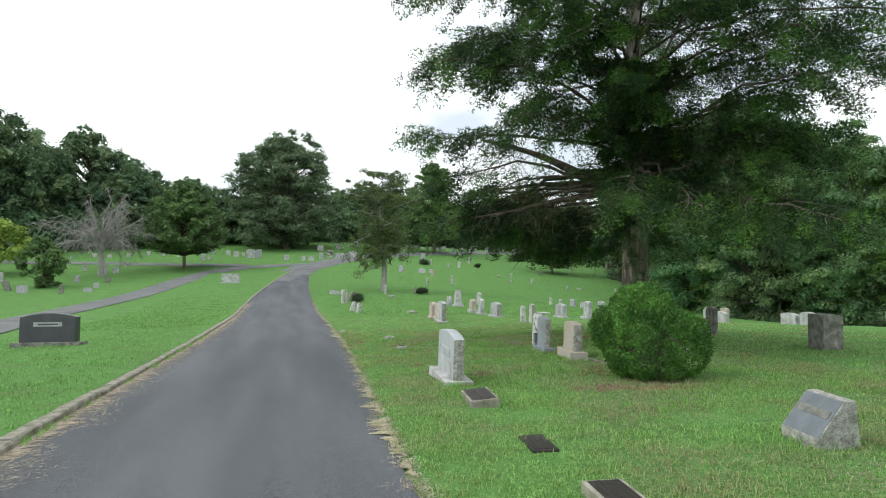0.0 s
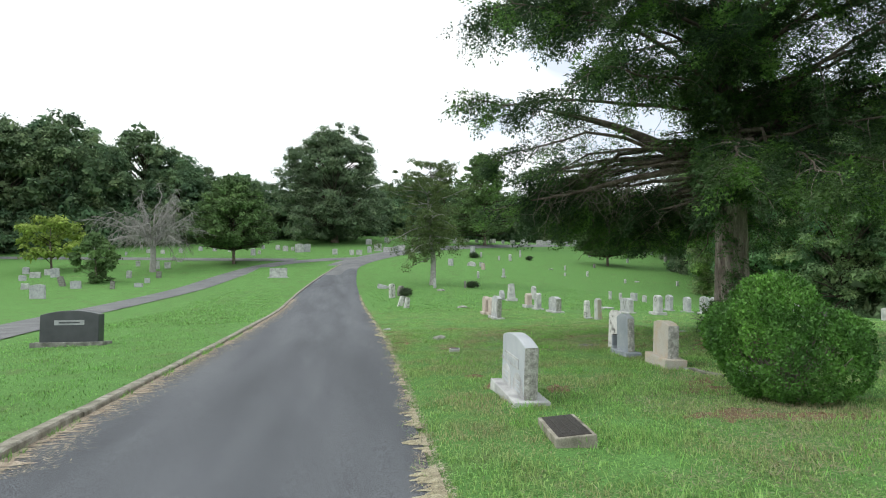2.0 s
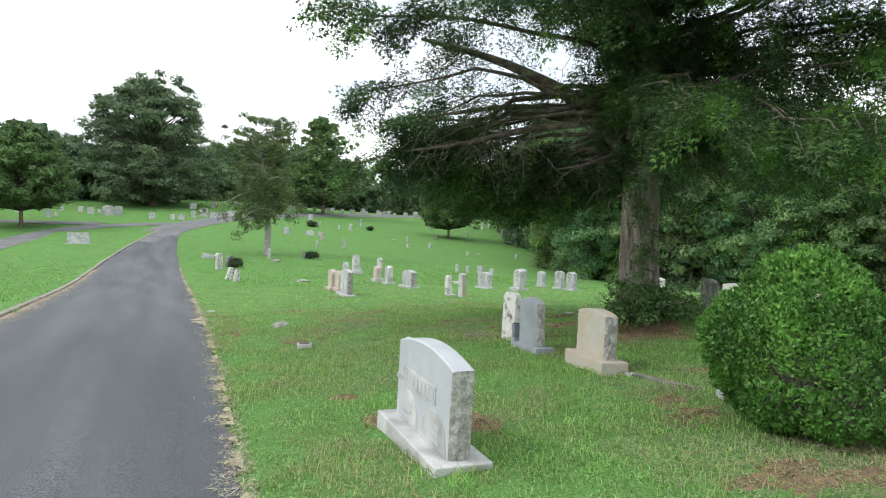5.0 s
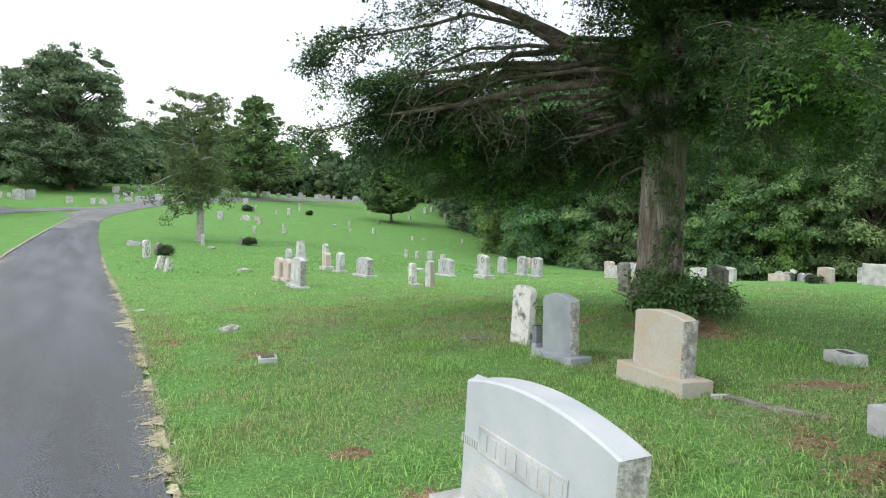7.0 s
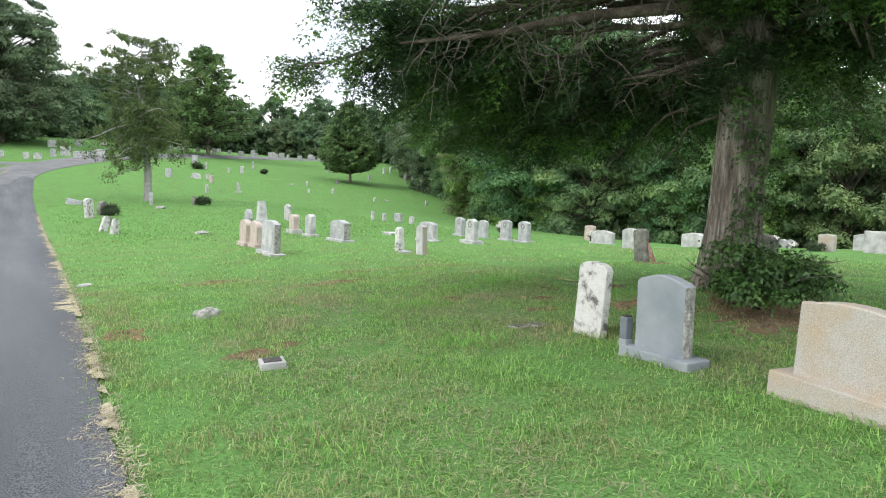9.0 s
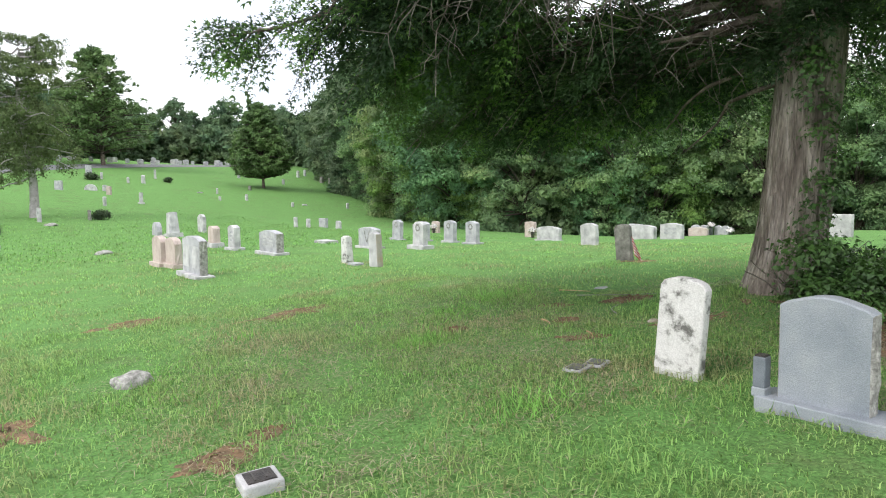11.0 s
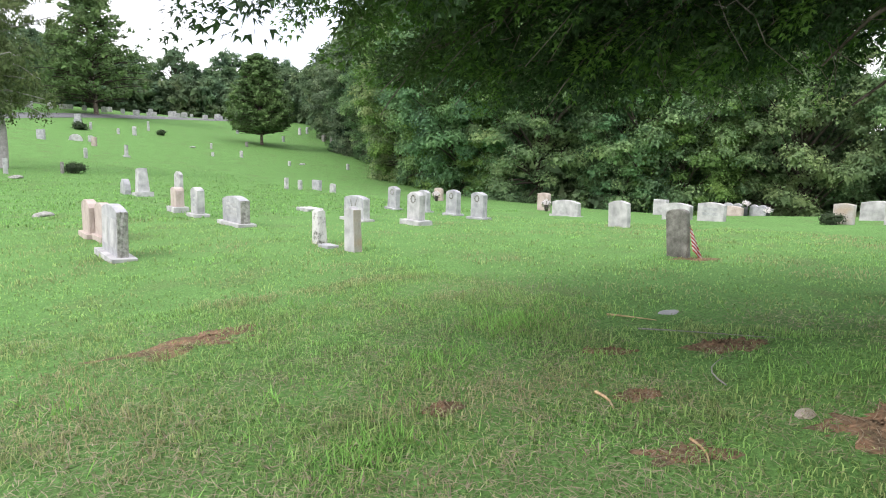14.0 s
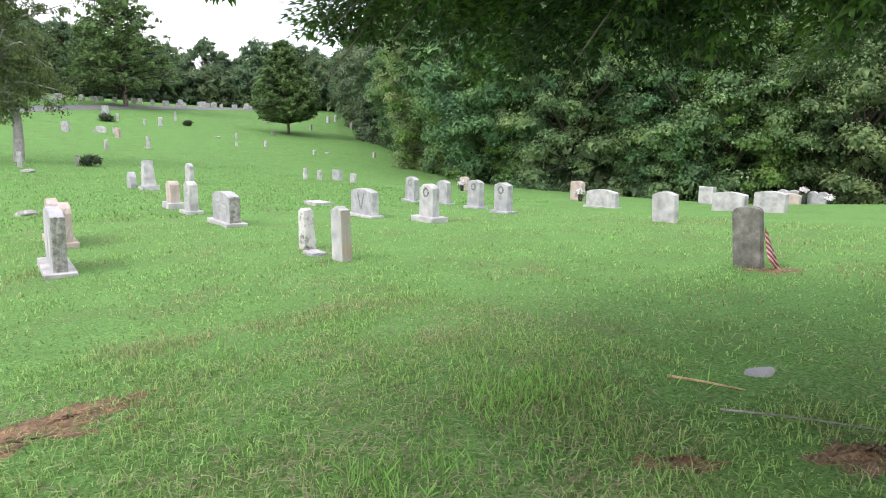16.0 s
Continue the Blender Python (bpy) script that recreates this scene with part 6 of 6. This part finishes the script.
def grass(name, x0, x1, y0, y1, per, tall, seed, label, fade=0.0, material=None, broad=1.0):
    """Single blades over a stretch of the lawn."""
    rng = np.random.default_rng(seed)
    n = int((x1 - x0) * (y1 - y0) * per)
    x, y = rng.uniform(x0, x1, n), rng.uniform(y0, y1, n)
    tuft = np.array([noise.noise((a * 1.1, b * 1.1, 3)) + 0.6 * noise.noise((a * 4.5, b * 4.5, 8)) for a, b in zip(x, y)])
    keep = (tuft > -0.55 + 0.5 * rng.uniform(-1, 1, n)) & ((x > edge_x(y) - 0.02 + 0.09 * rng.normal(size=n)) | (x < kerb_x(y) - 0.13))
    if fade:
        keep &= rng.uniform(0, 1, n) < np.clip((y1 - y) / fade, 0, 1) * np.clip(np.minimum(x - x0, x1 - x) / 1.5 + 0.3, 0, 1)
    for px, py, rx, ry, turn in PATCHES:
        dx, dy = x - px, y - py
        q = np.hypot((dx * math.cos(turn) + dy * math.sin(turn)) / rx, (dy * math.cos(turn) - dx * math.sin(turn)) / ry)
        keep &= (q > rng.uniform(0.2, 1.1, n)) | (rng.uniform(0, 1, n) < 0.72)
    x, y, tuft = x[keep], y[keep], tuft[keep]
    m = len(x)
    h = tall * rng.uniform(0.45, 1.3, m) * (1 + 0.9 * np.clip(tuft, -0.6, 1.3))
    a, bend = rng.uniform(0, 2 * np.pi, m), rng.uniform(0.3, 1.8, m)
    z = height(x, y) - 0.005
    w = rng.uniform(0.002, 0.0046, m) * (1 + 0.7 * (tall < 0.052)) * broad
    root = np.stack([x, y, z], -1)
    side = np.stack([-np.sin(a), np.cos(a), 0 * a], -1) * w[:, None]
    out = np.stack([np.cos(a), np.sin(a), 0 * a], -1)
    mid = root + out * (h * bend * 0.25)[:, None] + np.array([0, 0, 1.0]) * (h * 0.6)[:, None]
    tip = root + out * (h * bend)[:, None] + np.array([0, 0, 1.0]) * (h * (1 - 0.38 * bend))[:, None]
    v = np.stack([root - side, root + side, mid + side * 0.8, mid - side * 0.8, tip], 1).reshape(-1, 3)
    k = np.arange(m)[:, None] * 5
    f = np.concatenate([k + [0, 1, 2], k + [0, 2, 3], k + [3, 2, 4]], 0)
    return tagged(new(name, array_mesh(name, v, f, material or M_BLADE)), label, "grass", kind="stuff")


def thatch():
    """Dry straw lying in the thin grass."""
    rng = np.random.default_rng(60)
    n = 230000
    x, y = rng.uniform(1.4, 10.5, n), rng.uniform(3, 21, n)
    t = np.array([noise.noise((a * 0.55, b * 0.55, 20)) + 0.6 * noise.noise((a * 2.6, b * 2.6, 22)) for a, b in zip(x, y)])
    keep = t + 0.25 * rng.normal(size=n) + 0.42 * np.exp(-((x - 5.8) / 3.4) ** 2 - ((y - 16.6) / 3.4) ** 2) > 0.20
    for px, py, rx, ry, turn in PATCHES:
        keep |= (np.hypot((x - px) / rx, (y - py) / ry) < rng.uniform(0.4, 1.6, n)) & (rng.uniform(0, 1, n) < 0.8)
    keep &= rng.uniform(0, 1, n) < np.clip((x - edge_x(y) - 0.4) / 2.2, 0.04, 1) * np.clip((21 - y) / 5, 0, 1) * np.clip((10.5 - x) / 2, 0, 1)
    x, y = x[keep], y[keep]
    m = len(x)
    at = np.stack([x, y, height(x, y) + rng.uniform(0.012, 0.04, m)], -1)
    s = rng.uniform(0.04, 0.13, m)
    me = array_mesh("thatch", *leaves(rng, at, rng.normal(size=(m, 3)) * [1, 1, 0.18], np.tile([0, 0, 1.0], (m, 1)), s, rng.uniform(0.003, 0.0065, m)), M_THATCH)
    return tagged(new("dry_thatch", me), "dry straw lying in the thin grass", "straw", kind="stuff")


thatch()
grass("grass", 0.9, 9.0, 2.5, 20.5, 1300, 0.056, 50, "bright green mown grass blades between the graves")
grass("grass", 0.9, 10.0, 20.5, 37.0, 300, 0.048, 51, "mown grass blades of the further lawn", 16)
grass("grass", 9.0, 19.0, 8.0, 30.0, 280, 0.048, 52, "mown grass blades beyond the cedar", 14)
grass("grass", -9.0, -2.4, 5.0, 34.0, 330, 0.05, 53, "mown grass blades behind the kerb", 24, M_BLADE_FRESH)
grass("grass", 2.5, 22.0, 30.0, 62.0, 60, 0.075, 54, "mown grass tufts up the slope", 26, M_BLADE_FRESH, 4.0)
grass("grass", -9.0, -2.4, 26.0, 60.0, 90, 0.07, 55, "mown grass tufts of the further middle lawn", 26, M_BLADE_FRESH, 4.0)


M_LUSH = mat("lush_grass_blade", [(0.20, 0.40, 0.10), (0.26, 0.52, 0.13)], scale=2, bump=0, fine=0.1, rough=0.55, island=0.45, translucent=0.45)


def lush_tufts():
    """Coarser, brighter grass growing in loose tufts."""
    rng = np.random.default_rng(91)
    x, y = [], []
    for k in range(150):
        cx, cy = rng.uniform(1.8, 9.5), rng.uniform(3.5, 20)
        n, r = rng.integers(12, 60), rng.uniform(0.05, 0.28)
        x.append(cx + rng.normal(0, r, n))
        y.append(cy + rng.normal(0, r, n))
    for cx, cy, r, n in ((7.75, 17.75, 0.30, 700), (5.25, 16.6, 0.22, 420), (4.6, 14.6, 0.25, 350), (6.6, 17.4, 0.3, 300)):
        x.append(cx + rng.normal(0, r, n))
        y.append(cy + rng.normal(0, r * 0.6, n))
    for k in range(90):
        n, cy = rng.integers(6, 40), 24 * rng.uniform(0, 1) ** 1.3
        y.append(cy + rng.normal(0, 0.09, n))
        x.append(kerb_x(y[-1]) + 0.03 + np.abs(rng.normal(0, 0.03, n)))
    x, y = np.concatenate(x), np.concatenate(y)
    on = (x > edge_x(y) + 0.1) | (x < kerb_x(y) + 0.2)
    x, y = x[on], y[on]
    m = len(x)
    at = np.stack([x, y, height(x, y) - 0.004], -1)
    s = rng.uniform(0.06, 0.15, m)
    me = array_mesh("lush_grass", *leaves(rng, at, rng.normal(0, 0.55, (m, 3)) * [1, 1, 0.2] + [0, 0, 1.0], unit(rng, m), s, rng.uniform(0.005, 0.011, m)), M_LUSH)
    return tagged(new("lush_grass", me), "bright coarse tufts of longer grass", "grass", kind="stuff")


lush_tufts()

# ---- kerb ----
kerb = tagged(empty("kerb", 0, 0, 0), "low weathered concrete kerb with mossy joints", "kerb", kind="structure")


def kerb_stone(y0, y1, seed):
    rng = np.random.default_rng(seed)
    ys = np.linspace(y0 + 0.008, y1 - 0.008, max(3, int((y1 - y0) / 0.4) + 1))
    prof = [(0.0, -0.08), (0.012, 0.075), (-0.008, 0.098), (-0.125, 0.102), (-0.145, 0.085), (-0.145, -0.08)]
    bm = bmesh.new()
    rows_ = []
    dx, dz = rng.normal(0, 0.012), rng.normal(0, 0.008)
    for y in ys:
        rows_.append([bm.verts.new((float(kerb_x(y)) + px + dx + rng.normal(0, 0.003), y, float(base_height(kerb_x(y), y)) + pz + (dz if pz > 0 else 0) + rng.normal(0, 0.003))) for px, pz in prof])
    for a, b in zip(rows_[:-1], rows_[1:]):
        for j in range(len(prof) - 1):
            bm.faces.new((a[j], a[j + 1], b[j + 1], b[j]))
    bm.faces.new(rows_[0])
    bm.faces.new(list(reversed(rows_[-1])))
    bmesh.ops.recalc_face_normals(bm, faces=bm.faces)
    part("kerb_stone", bm, M_CONCRETE, kerb)


y = -18.0
k = 0
while y < 74:
    ln = 3.0 if y > 2 else 5.0
    kerb_stone(y, min(y + ln, 75.5), 200 + k)
    y += ln
    k += 1
